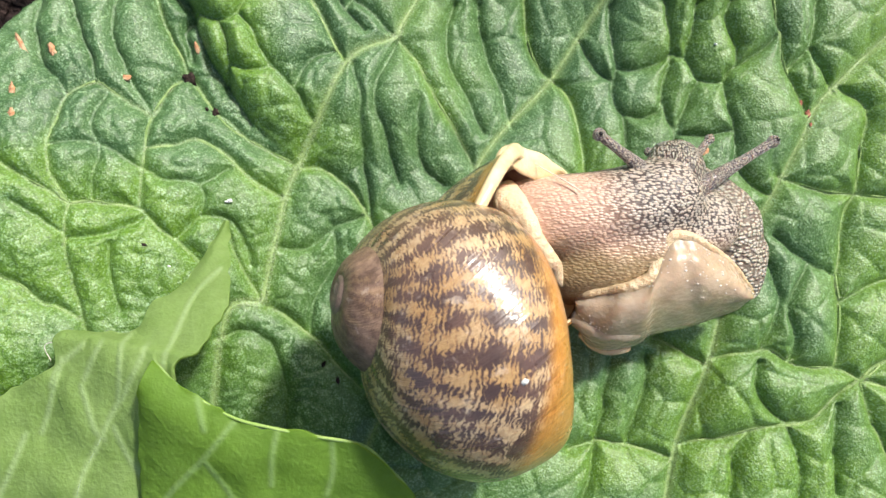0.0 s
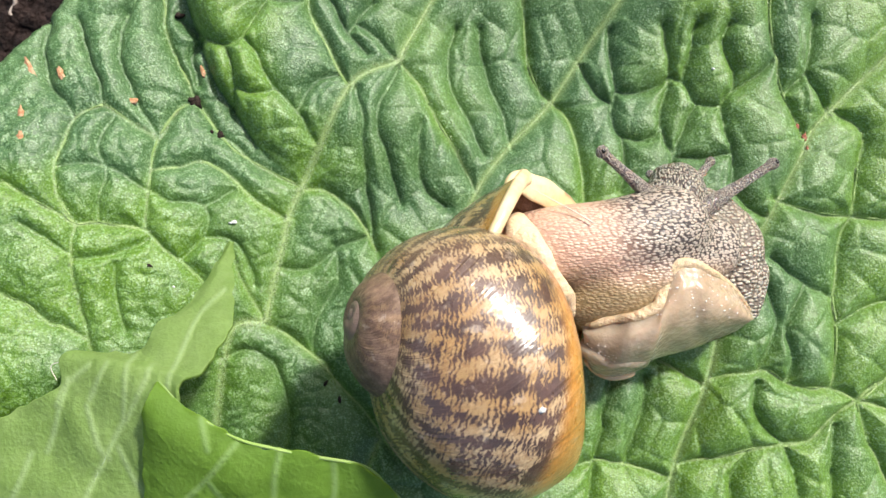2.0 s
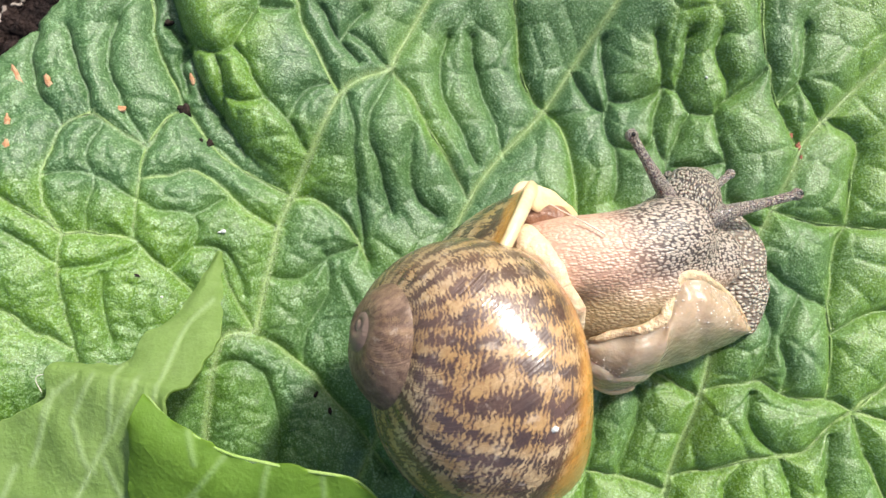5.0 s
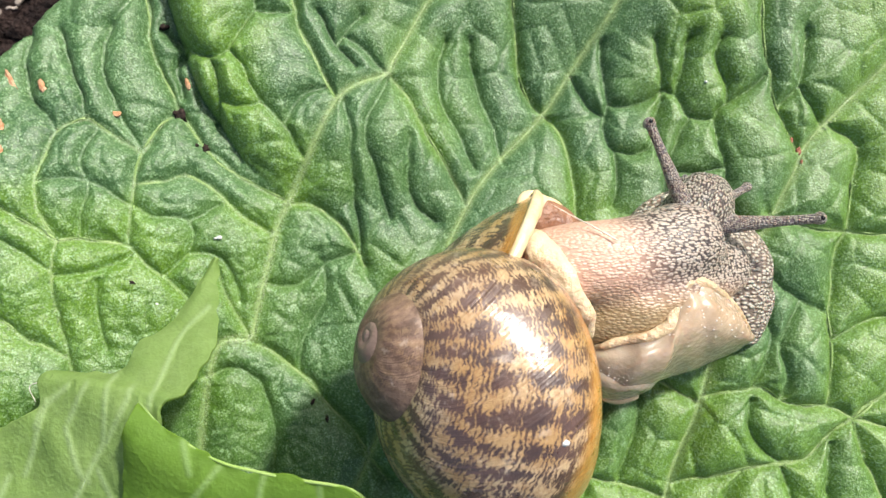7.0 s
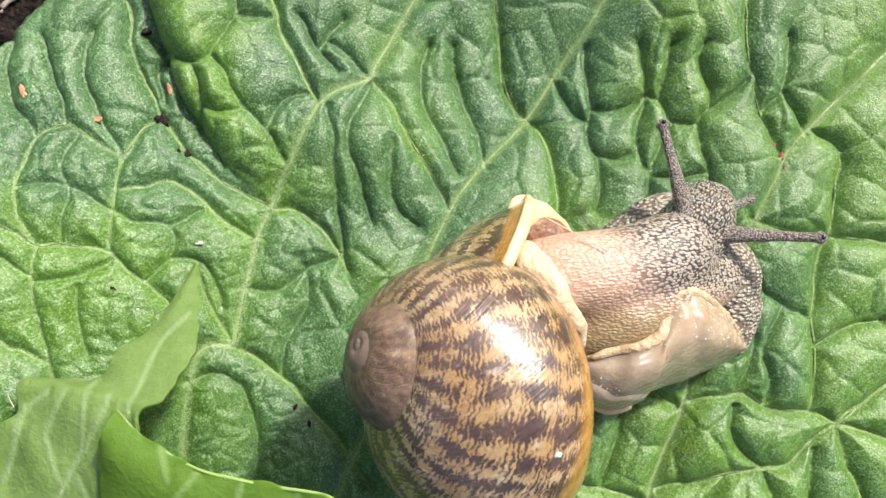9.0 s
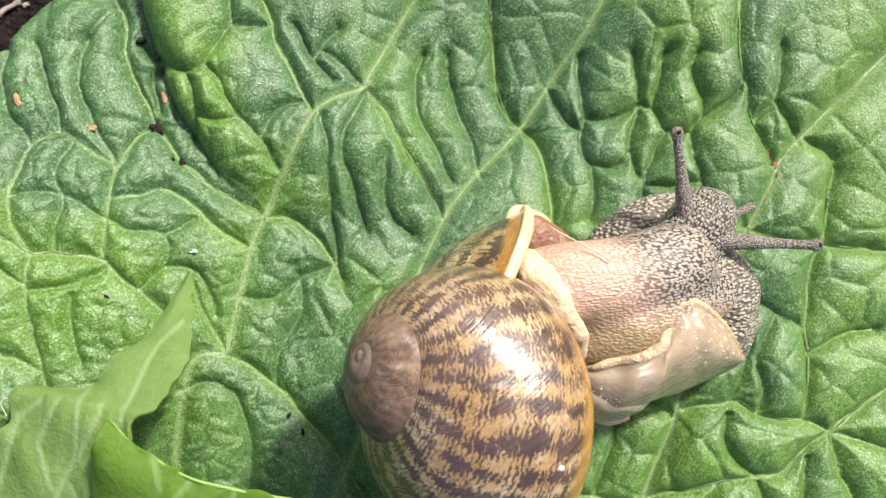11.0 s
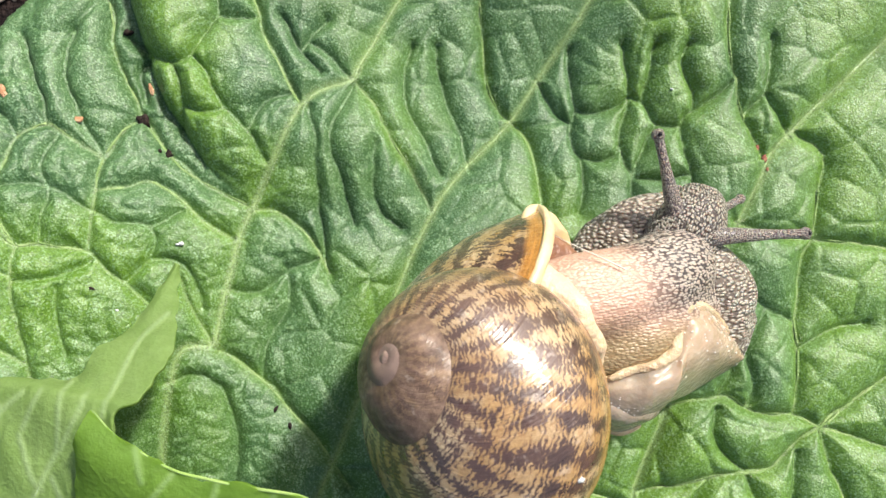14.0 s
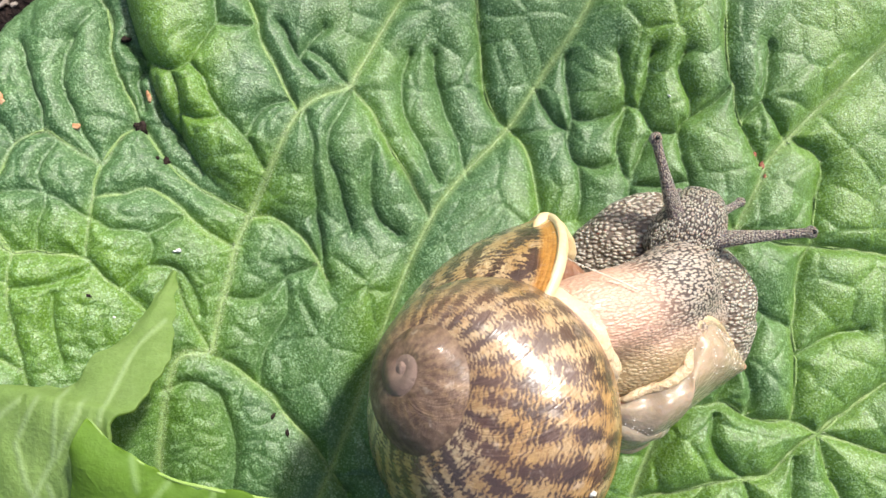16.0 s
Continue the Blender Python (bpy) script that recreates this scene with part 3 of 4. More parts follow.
FOLD = [tuple(float(c) for c in lifted(*p)) for p in ((-33.0, 44.0), (-31.1, 36.8), (-29.3, 31.2), (-26.4, 24.2), (-21.0, 16.2), (-15.4, 11.4))]


def leaf_height(x, y):
    """Height of the leaf in millimetres, with the strength of its veins and its yellowness, from young tissue and from
    painted-in sun and shade.
    """
    true_x, true_y = x, y
    x, y = spread(x, y)
    wx = x + 0.7 * soft_noise(x, y, 4.0, 21) + 0.35 * soft_noise(x, y, 1.6, 22)
    wy = y + 0.7 * soft_noise(x, y, 4.0, 23) + 0.35 * soft_noise(x, y, 1.6, 24)
    rib, branch, cell = (near_lines(u, v, [[tuple(p) for p in spline(line, 1 + 3 * (len(line) - 1))] for line in lines])
                         for u, v, lines in ((x, y, RIB_VEINS), (wx, wy, BRANCH_VEINS), (wx, wy, CELL_VEINS)))
    near = np.minimum(np.minimum(rib, branch), cell)
    round_near = np.sqrt(near ** 2 + 0.09 ** 2) - 0.09
    net, tiny = voronoi_groove(wx, wy, 5.4, 3), voronoi_groove(wx, wy, 2.1, 5)
    away = 1 - np.exp(-(near / 0.9) ** 2)
    left = ease((-5 - x) / 8) * ease((27 - y) / 7)
    flat = (1 - 0.40 * left) * (1 - 0.25 * np.exp(-((x + 2) / 11) ** 2 - ((y - 20) / 12) ** 2))
    # blistered panels between the veins, with softer blisters inside them
    z = flat * (0.85 * pillow(round_near, 2.2) + 0.45 * pillow(round_near, 0.9)) + 0.75 * flat * (1 - np.exp(-(near / 3.2) ** 2))
    z += 0.30 * (1 - np.exp(-(np.minimum(rib, branch) / 2.4) ** 2)) + 0.3 * (1 - np.exp(-(rib / 3.0) ** 2))
    z += away * ((0.72 - 0.50 * np.exp(-((x - 33) / 11) ** 2 - ((y - 20) / 12) ** 2)) * flat * pillow(net * 0.5, 1.7) * (0.75 + 0.9 * soft_noise(x, y, 9.0, 41)) + 0.07 * pillow(tiny * 0.5, 0.7))
    wrinkle = voronoi_groove(wx + 0.8 * soft_noise(x, y, 2.2, 51), (wy + 0.8 * soft_noise(x, y, 2.2, 52)) * 1.25, 3.1, 8)
    z += left * away * 0.34 * pillow(wrinkle * 0.5, 1.1)
    z += 0.42 * np.exp(-(rib / 0.55) ** 2) + 0.10 * np.exp(-(branch / 0.26) ** 2)
    z += 1.6 * soft_noise(x, y, 22.0, 11) + 0.9 * soft_noise(x, y, 8.0, 12) + 0.30 * soft_noise(x, y, 3.2, 13) - 2.3
    x, y = true_x, true_y
    z += swell(x, y)
    # the lobe that rises over its neighbour along the fold
    side = near_lines(x, y, [FOLD], 60.0)
    right = x > fold_line(y)
    fade = ease((y - 10.0) / 12.0)
    z += np.where(right, 4.6 * fade * pillow(side, 5.0) * np.exp(-(side / 19.0) ** 2), 0.0) - 1.6 * fade * np.exp(-side / 3.0)
    # pressed down under the snail
    z -= 3.2 * np.exp(-(((x - 12) / 9.5) ** 2 + ((y + 12) / 9.5) ** 2) ** 1.5)
    # the margin hangs down to the soil
    q = np.hypot((x - 6) / 96, (y + 4) / 72)
    z -= 29.0 * np.clip((q - 0.84) / 0.16, 0, 1) ** 2
    z -= 0.014 * np.clip(17 - edge_of(x, y), 0, 17) ** 2
    strength = np.maximum.reduce([np.exp(-(rib / 0.46) ** 2), 0.55 * np.exp(-(branch / 0.20) ** 2), 0.05 * np.exp(-(cell / 0.16) ** 2)])
    lush = 0.7 * np.exp(-(branch / 0.9) ** 2) * (0.55 + 1.1 * soft_noise(x, y, 7.0, 31)) + np.exp(-(rib / 0.8) ** 2) * 0.2
    # sunlit lobe and right side painted yellower, shaded strip left of the fold duller
    lush = lush + np.where(right, 1.15 * np.exp(-(side / 8.5) ** 2) * fade, 0) + 1.3 * soft_noise(x, y, 12.0, 33) + 0.7 * soft_noise(x, y, 4.5, 34) + 0.24 + 0.3 * ease((true_x - 24) / 14) - np.where(right, 0.0, 0.8 * ease((true_y - 9) / 6))
    lush = lush + 0.55 * np.clip((-12 - x) / 20, 0, 1) * ease((15 - y) / 8)
    return z, strength, np.clip(lush, 0, 1)


def edge_of(x, y):
    """Millimetres inside the torn upper margin of the leaf."""
    x, y = spread(x, y)
    wave = 1.1 * np.sin(0.55 * (x - y)) + 0.5 * np.sin(1.7 * (x - y) + 1)
    return ((x + 50.2) * 0.735 - (y - 30.4) * 0.678) + wave * 0.6 + 2.0


def height_at(x, y):
    return float(leaf_height(np.array([[x]]), np.array([[y]]))[0][0, 0])


def build_leaf():
    xs = np.concatenate([np.arange(-90, -58, 1.0), np.arange(-58, 66, 0.22), np.arange(66, 102.1, 1.0)])
    ys = np.concatenate([np.arange(-76, -44, 1.0), np.arange(-44, 44, 0.22), np.arange(44, 68.1, 1.0)])
    x, y = np.meshgrid(xs, ys)
    z, vein, lush = leaf_height(x, y)
    q = np.hypot((x - 6) / 96, (y + 4) / 72)
    keep = (q < 1.0) & (edge_of(x, y) > 0)
    rows, cols = x.shape
    number = -np.ones(rows * cols, int)
    idx = np.arange(rows * cols).reshape(rows, cols)
    quad = np.stack([idx[:-1, :-1], idx[:-1, 1:], idx[1:, 1:], idx[1:, :-1]], -1).reshape(-1, 4)
    flat = keep.ravel()
    quad = quad[flat[quad].all(1)]
    used = np.unique(quad)
    number[used] = np.arange(len(used))
    co = np.stack([x.ravel(), y.ravel(), z.ravel()], 1)[used] * MM
    me = bpy.data.meshes.new("leaf_blade")
    me.vertices.add(len(used))
    me.vertices.foreach_set("co", co.astype(np.float32).ravel())
    me.loops.add(quad.size)
    me.loops.foreach_set("vertex_index", number[quad].ravel().astype(np.int32))
    me.polygons.add(len(quad))
    me.polygons.foreach_set("loop_start", np.arange(0, quad.size, 4, dtype=np.int32))
    me.update(calc_edges=True)
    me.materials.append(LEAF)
    me.shade_smooth()
    float_layer(me, "vein", vein.ravel()[used])
    float_layer(me, "lush", lush.ravel()[used])
    leaf = new("large_leaf")
    tagged(leaf, "large puckered dark green leaf with pale veins, lying over soil", "leaf")
    blade = part("blade", me, leaf)
    thick = blade.modifiers.new("thickness", "SOLIDIFY")
    thick.thickness, thick.offset = 0.00045, -1.0
    return leaf


def build_leaf_veins(leaf):
    """Raised ribs and side veins that run along the grooves of the blade."""
    for lines, name, thick, sink in ((RIB_VEINS, "rib", 0.42, 0.20), (BRANCH_VEINS, "side_vein", 0.20, 0.10)):
        for line in lines:
            flat = np.column_stack(lifted(*spline(line, 6 * len(line)).T))
            inside = (np.abs(flat[:, 0] - 4) < 66) & (np.abs(flat[:, 1]) < 42) & (edge_of(flat[:, 0], flat[:, 1]) > 0.6)
            flat = flat[inside]
            if len(flat) < 6:
                continue
            z = leaf_height(flat[:, 0], flat[:, 1])[0] - sink
            width = [thick, thick * 0.92, thick * 0.9, thick * 0.8]
            part(name, loft(name, np.column_stack([flat, z]), width, [0.6 * w for w in width], VEIN, 3 * len(flat), 8, 0.10), leaf)


def build_leaf_hairs(leaf):
    """Short pale hairs that fringe the ribs and side veins."""
    rng, verts, faces = random.Random(21), [], []
    for lines, count, reach in ((RIB_VEINS, 11, 0.34), (BRANCH_VEINS, 4, 0.16)):
        for line in lines:
            flat = np.column_stack(lifted(*spline(line, 6 * len(line)).T))
            flat = flat[(np.abs(flat[:, 0] - 4) < 62) & (np.abs(flat[:, 1]) < 38) & (edge_of(flat[:, 0], flat[:, 1]) > 1.5)]
            if len(flat) < 4:
                continue
            spots = []
            for a, b in zip(flat, flat[1:]):
                d = (b - a) / (np.linalg.norm(b - a) + 1e-6)
                for _ in range(count):
                    side = rng.choice((-1, 1))
                    at = a + (b - a) * rng.random() + np.array((-d[1], d[0])) * side * rng.uniform(0.1, reach)
                    spots.append((at, side, d))
            z = leaf_height(np.array([p[0][0] for p in spots]), np.array([p[0][1] for p in spots]))[0]
            for (at, side, d), h in zip(spots, z):
                lean = np.array((-d[1] * side + d[0] * rng.uniform(-0.7, 0.7), d[0] * side + d[1] * rng.uniform(-0.7, 0.7), rng.uniform(0.5, 1.4)))
                lean *= rng.uniform(0.25, 0.6) / np.linalg.norm(lean)
                root, n = np.array((at[0], at[1], h - 0.03)), len(verts)
                across = np.array((lean[1], -lean[0], 0.0))
                across *= 0.028 / (np.linalg.norm(across) + 1e-6)
                verts += [(root + across) * MM, (root - across) * MM, (root + np.array((0, 0, 0.04))) * MM, (root + lean) * MM]
                faces += [(n, n + 1, n + 3), (n + 1, n + 2, n + 3), (n + 2, n, n + 3)]
    tagged(part("vein_hairs", mesh_from("vein_hairs", verts, faces, HAIR), leaf), "short pale hairs along the veins", kind="stuff")


def blob(name, size, material, flat=1.0, rough=0.35, seed=0.0, level=2):
    bm = bmesh.new()
    bmesh.ops.create_icosphere(bm, subdivisions=level, radius=1.0)
    verts = []
    for v in bm.verts:
        k = 1 + rough * noise.noise(v.co * 1.7 + Vector((seed, seed * 2, 0)))
        verts.append((v.co.x * k * size[0] * MM, v.co.y * k * size[1] * MM, v.co.z * k * size[2] * MM))
    faces = [tuple(v.index for v in f.verts) for f in bm.faces]
    bm.free()
    return mesh_from(name, verts, faces, material)


def build_leaf_marks(leaf):
    """Brown feeding scars, red spot, grit, crumbs and dark slits on the leaf."""
    scars = ((-50.4, 25.7, 0.5, 1.2, 25), (-45.7, 24.6, 0.42, 1.0, 35), (-37.0, 21.6, 0.85, 0.38, -8), (36.3, 13.3, 0.75, 0.5, 0), (-50.7, 16.4, 0.4, 0.8, 10), (-28.0, 25.6, 0.3, 0.9, 20), (-50.9, 19.6, 0.35, 0.9, 0))
    for n, (x, y, a, b, turn) in enumerate(scars):
        x, y = lifted(x, y)
        ob = part("feeding_scar", blob("feeding_scar", (a, b, 0.12), SCAR, rough=0.7, seed=n * 3.1), leaf, "dry orange-brown scar")
        ob.matrix_basis = pose(x * MM, y * MM, (height_at(x, y) + 0.03) * MM, 0, 0, turn)
    for n, (x, y, a, b) in enumerate(((50.0, 18.6, 0.35, 0.5), (49.2, 20.0, 0.3, 0.35), (50.4, 17.2, 0.18, 0.3))):
        x, y = lifted(x, y)
        ob = part("red_spot", blob("red_spot", (a, b, 0.10), RED, rough=0.7, seed=n * 1.7 + 9), leaf, "small red blemish on a vein")
        ob.matrix_basis = pose(x * MM, y * MM, (height_at(x, y) + 0.03) * MM)
    # the last two are no crumbs: added blobs for dark slits beside a vein
    for n, (x, y, a, b, c) in enumerate(((-28.9, 21.8, 0.75, 0.7, 0.5), (-29.7, 22.1, 0.35, 0.3, 0.3), (-25.8, 17.5, 0.6, 0.45, 0.4), (-26.7, 17.9, 0.25, 0.2, 0.2), (-33.5, 0.6, 0.35, 0.18, 0.15), (-31.5, 33.0, 0.6, 0.4, 0.4), (-11.5, -14.0, 0.5, 0.2, 0.2), (-9.6, -16.0, 0.55, 0.2, 0.2))):
        x, y = lifted(x, y)
        ob = new("crumb_or_slit", blob("crumb_or_slit", (a, b, c), CRUMB_SLIT, rough=0.9, seed=n * 2.3))
        ob.matrix_basis = pose(x * MM, y * MM, (height_at(x, y) + c * 0.5) * MM, 0, 0, 40 * n)
        tagged(ob, "tiny black soil crumb on the leaf, two of them added as dark slits", "crumb", "crumbs on the leaf")
    for n, (x, y, a) in enumerate(((-23.1, 6.2, 0.28), (-23.6, 6.1, 0.15), (-30.4, -2.0, 0.14), (37.5, 27.0, 0.16))):
        x, y = lifted(x, y)
        ob = new("grit_grain", blob("grit_grain", (a * 1.5, a, a), WHITE, rough=0.6, seed=n * 5.3, level=1))
        ob.matrix_basis = pose(x * MM, y * MM, (height_at(x, y) + a * 0.6) * MM)
        tagged(ob, "tiny white grain of grit on the leaf", "grit", "grit on the leaf")


# ---- the young leaf in front ----
def sheet(name, left, right, material, veins, n=200, m=130, ripple=0.26, seed=1.0, belly=0.0):
    """A leaf blade between two smooth margins, in millimetres, with soft raised veins."""
    a, b = spline(left, n), spline(right, n)
    verts = []
    for i in range(n):
        for j in range(m):
            f = j / (m - 1)
            v = a[i] * (1 - f) + b[i] * f
            lift = belly * math.sin(math.pi * f)
            edge = (1 - min(f, 1 - f) * 2) ** 6
            lift += ripple * noise.noise(Vector((v[0] * 0.22, v[1] * 0.22, seed))) * 2 + ripple * 0.9 * edge * noise.noise(Vector((v[0] * 0.7, v[1] * 0.7, seed + 5)))
            verts.append((v[0] + edge * 0.5 * noise.noise(Vector((v[1] * 0.6, v[2] * 0.6, seed))), v[1] + edge * 0.5 * noise.noise(Vector((v[0] * 0.6, v[2] * 0.6, seed + 2))), v[2] + lift))
    co = np.array(verts)
    away = near_lines(co[:, 0], co[:, 1], [[tuple(q) for q in spline(line, 4 * len(line))] for line in veins])
    co[:, 2] += 0.10 * np.exp(-(away / 0.30) ** 2) - 0.30 * np.exp(-(away / 1.3) ** 2)
    me = mesh_from(name, co * MM, grid_faces(n, m), material)
    float_layer(me, "vein", np.exp(-(away / 0.30) ** 2))
    return me


def tube(name, points, r0, r1, material, n=24, m=8):
    return loft(name, points, (r0, r1), (r0, r1), material, n, m)


def build_young_leaf():
    leaf = new("young_leaf")
    tagged(leaf, "pale yellow-green young leaf, curled, standing above the large leaf", "leaf")
    back = ((-22.4, 3.6, 4.0), (-25.6, -3.6, 9.0), (-28.3, -5.8, 11.0), (-30.6, -8.9, 13.0), (-37.6, -9.0, 13.0), (-37.9, -12.5, 14.0), (-43.6, -15.6, 13.0), (-54.2, -21.2, 12.5), (-66.0, -30.0, 6.0))
    front = ((-22.3, 3.5, 4.0), (-21.4, -0.4, 7.0), (-20.3, -5.9, 12.0), (-22.3, -10.4, 16.0), (-24.2, -11.7, 17.0), (-23.6, -18.7, 16.0), (-21.3, -27.4, 15.0), (-24.0, -38.0, 13.0), (-40.0, -50.0, 4.0))
    crest = ((-25.8, -10.9, 19.0), (-22.5, -13.9, 19.2), (-16.9, -16.9, 19.2), (-10.2, -18.3, 19.0), (-5.2, -19.6, 18.0), (-2.4, -22.2, 17.0), (0.2, -25.9, 15.0), (1.8, -32.6, 12.0))
    foot = ((-27.1, -14.5, 19.0), (-27.3, -16.9, 18.0), (-27.4, -20.0, 17.2), (-27.6, -23.3, 16.4), (-27.6, -26.5, 15.8), (-27.6, -30.8, 14.8), (-27.6, -34.5, 12.8), (-27.0, -41.2, 9.0))
    blade_veins = (((-36.6, -34.0), (-35.4, -29.0), (-34.8, -26.0), (-34.1, -23.2), (-32.6, -20.1), (-30.6, -16.2), (-30.0, -15.5)), ((-30.4, -15.8), (-30.1, -12.8), (-30.0, -9.3)), ((-30.0, -15.5), (-28.0, -11.6), (-27.6, -10.2)),
                   ((-25.5, -12.0), (-25.0, -8.9), (-24.1, -5.0), (-22.0, -2.2)), ((-37.8, -14.4), (-37.1, -12.4), (-34.5, -10.1)), ((-34.4, -14.3), (-33.0, -18.5), (-32.0, -19.7)),
                   ((-45.5, -31.0), (-43.2, -26.0), (-41.6, -22.6), (-40.6, -19.6)), ((-30.9, -18.5), (-29.3, -21.6), (-27.8, -23.9), (-26.6, -25.8)),
                   ((-34.1, -13.6), (-33.0, -11.2), (-32.4, -9.9)), ((-38.9, -19.3), (-38.0, -16.7), (-37.5, -14.7), (-36.8, -11.7)))
    lobe_veins = (((-27.0, -28.0), (-24.6, -24.8), (-22.8, -22.8), (-20.6, -20.6), (-17.8, -17.1)), ((-20.6, -21.1), (-18.4, -24.6), (-17.0, -28.0)), ((-20.5, -17.7), (-21.3, -14.7)),
                  ((-13.4, -17.6), (-14.0, -20.6), (-14.2, -23.5)), ((-8.2, -19.1), (-8.1, -22.0), (-8.8, -24.8)))
    parts = [part("blade", sheet("young_blade", back, front, YOUNG, blade_veins, belly=0.6), leaf),
             part("folded_lobe", sheet("young_lobe", crest, foot, YOUNG_TOP, lobe_veins, seed=4.0, belly=1.2), leaf, "bright sunlit folded lobe")]
    for ob in parts:
        thick = ob.modifiers.new("thickness", "SOLIDIFY")
        thick.thickness, thick.offset = 0.0004, 0.0
    for blade, lines in ((parts[0], blade_veins[:1]),):
        co = np.array([v.co for v in blade.data.vertices]) / MM
        for line in lines:
            path = spline([(x, y, 0.0) for x, y in line], 4 * len(line))
            for q in path:
                q[2] = np.median(co[np.argsort((co[:, 0] - q[0]) ** 2 + (co[:, 1] - q[1]) ** 2)[:5], 2]) + 0.14
            part("vein", loft("vein", path, (0.16, 0.16, 0.13, 0.08), (0.08, 0.08, 0.07, 0.05), PALE_VEIN, 60, 8, 0.05), leaf, "pale raised vein")
    part("rolled_margin", loft("rolled_margin", crest, (0.08, 0.15, 0.17, 0.15, 0.17), (0.08, 0.13, 0.15, 0.13, 0.15), YOUNG_VEIN, 120, 12, 0.12, 3.0), leaf, "pale rolled margin")
    hair = new("plant_fibre", tube("plant_fibre", ((-38.6, -12.1, 12.6), (-39.1, -10.3, 13.0), (-36.8, -9.8, 13.2)), 0.05, 0.04, FIBRE, 16, 6))
    tagged(hair, "thin pale dry fibre at the leaf's margin", "fibre")


# ---- the snail ----
WHORL = 2.0736


def shell_point(theta, phi, swell=1.0):
    """A place on the coiled tube, in millimetres from the middle of the shell."""
    if theta > -1:
        theta -= 0.75 * (1 + theta) * math.exp(-((phi - 3.25) / 0.75) ** 2)
    late = theta - 1.486 * (1 - math.sin(phi)) * 0.5
    s = WHORL ** (late / (2 * math.pi))
    swell *= 1 + 0.30 * math.exp(-(theta + 2.5) ** 2 - ((phi - 4.19) / 0.5) ** 2)
    e0, e1 = 11.27 * math.cos(phi) * swell, 16.74 * math.sin(phi) * swell
    c, d = math.cos(0.502), math.sin(0.502)
    r, z = s * (11.76 + c * e0 - d * e1), -25.41 * s ** 1.448 + s * (d * e0 + c * e1)
    p = Vector((r * math.cos(late), -r * math.sin(late), z))
    return SHELL_TURN @ p + SHELL_APEX, late


SHELL_TURN = Matrix(((0.5111, -0.3732, -0.7743), (0.7832, 0.5733, 0.2407), (0.3540, -0.7295, 0.5853)))
SHELL_APEX = Vector((-9.51, 4.43, 4.29))


def build_shell(snail):
    turns, per, ring = 6.0, 96, 64
    steps = int(turns * per)
    verts, turn, girth, base, ripple = [], [], [], [], []
    for i in range(steps + 1):
        theta = -2 * math.pi * turns * (1 - i / steps)
        flare = 1.0 + 0.03 * max(0.0, 1 + theta / 0.2) ** 2
        for k in range(ring):
            phi = 2 * math.pi * k / ring
            wob = 1 + 0.004 * noise.noise(Vector((theta * 9, math.sin(phi) * 0.6, math.cos(phi) * 0.6))) + 0.003 * noise.noise(Vector((theta * 30, phi, 0)))
            p, late = shell_point(theta, phi, flare * wob)
            verts.append(p * MM)
            turn.append(theta / (2 * math.pi))
            ripple.append((0.75 * late + 0.25 * theta) / (2 * math.pi))
            girth.append(phi / (2 * math.pi) if phi < math.pi else phi / (2 * math.pi) - 1)
            down = math.sin(phi + 0.35)
            base.append(min(1.0, max(0.0, (-down - 0.50) / 0.18)) * (1 if theta > -2 * math.pi * 0.75 else 0))
    me = mesh_from("shell", verts, grid_faces(steps + 1, ring, True), SHELL)
    float_layer(me, "turn", turn)
    float_layer(me, "girth", girth)
    float_layer(me, "ripple", ripple)
    float_layer(me, "base", base)
    shell = part("shell", me, snail, "globose coiled shell, tan with broken dark brown bands")
    chip = part("chip", blob("chip", (0.42, 0.3, 0.2), WHITE, rough=0.5, seed=4.4), shell, "small white chipped spot")
    chip.location = (0.0074, -0.0047, 0.0071)
    cap = part("apex", blob("apex", (0.85, 0.8, 0.5), NUCLEUS, rough=0.3, seed=8.0), shell, "worn pinkish tip of the spire")
    cap.matrix_basis = Matrix.Translation((SHELL_APEX + SHELL_TURN @ Vector((0, 0, 0.25))) * MM) @ SHELL_TURN.to_4x4()
    # inner wall of the last whorl
    verts = []
    for i in range(40):
        theta = -2.4 * i / 39
        for k in range(ring):
            p, _ = shell_point(theta, 2 * math.pi * k / ring, 0.95)
            verts.append(p * MM)
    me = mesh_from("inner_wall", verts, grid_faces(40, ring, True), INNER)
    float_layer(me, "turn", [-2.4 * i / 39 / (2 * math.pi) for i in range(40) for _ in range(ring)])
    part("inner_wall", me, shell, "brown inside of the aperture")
    # thickened lip round the aperture
    verts, n = [], 96
    for k in range(n):
        phi = 2 * math.pi * k / n
        p, _ = shell_point(0, phi, 1.02)
        q, _ = shell_point(0, phi, 0.95)
        ahead = (shell_point(0.05, phi, 1.0)[0] - shell_point(-0.05, phi, 1.0)[0]).normalized()
        out = (p - q).normalized()
        mid = (p + q) / 2
        for j in range(10):
            a = 2 * math.pi * j / 10
            thin = 1.0 + 0.6 * max(0.0, math.cos(phi + 0.35)) ** 2 if math.cos(phi) > -0.2 else 0.30
            verts.append((mid + out * math.cos(a) * 0.60 * thin + ahead * (math.sin(a) * 0.45 + 0.1) * thin) * MM)
    faces = []
    for k in range(n):
        for j in range(10):
            faces.append((k * 10 + j, k * 10 + (j + 1) % 10, ((k + 1) % n) * 10 + (j + 1) % 10, ((k + 1) % n) * 10 + j))
    part("lip", mesh_from("lip", verts, faces, LIP), shell, "thick cream lip round the aperture")
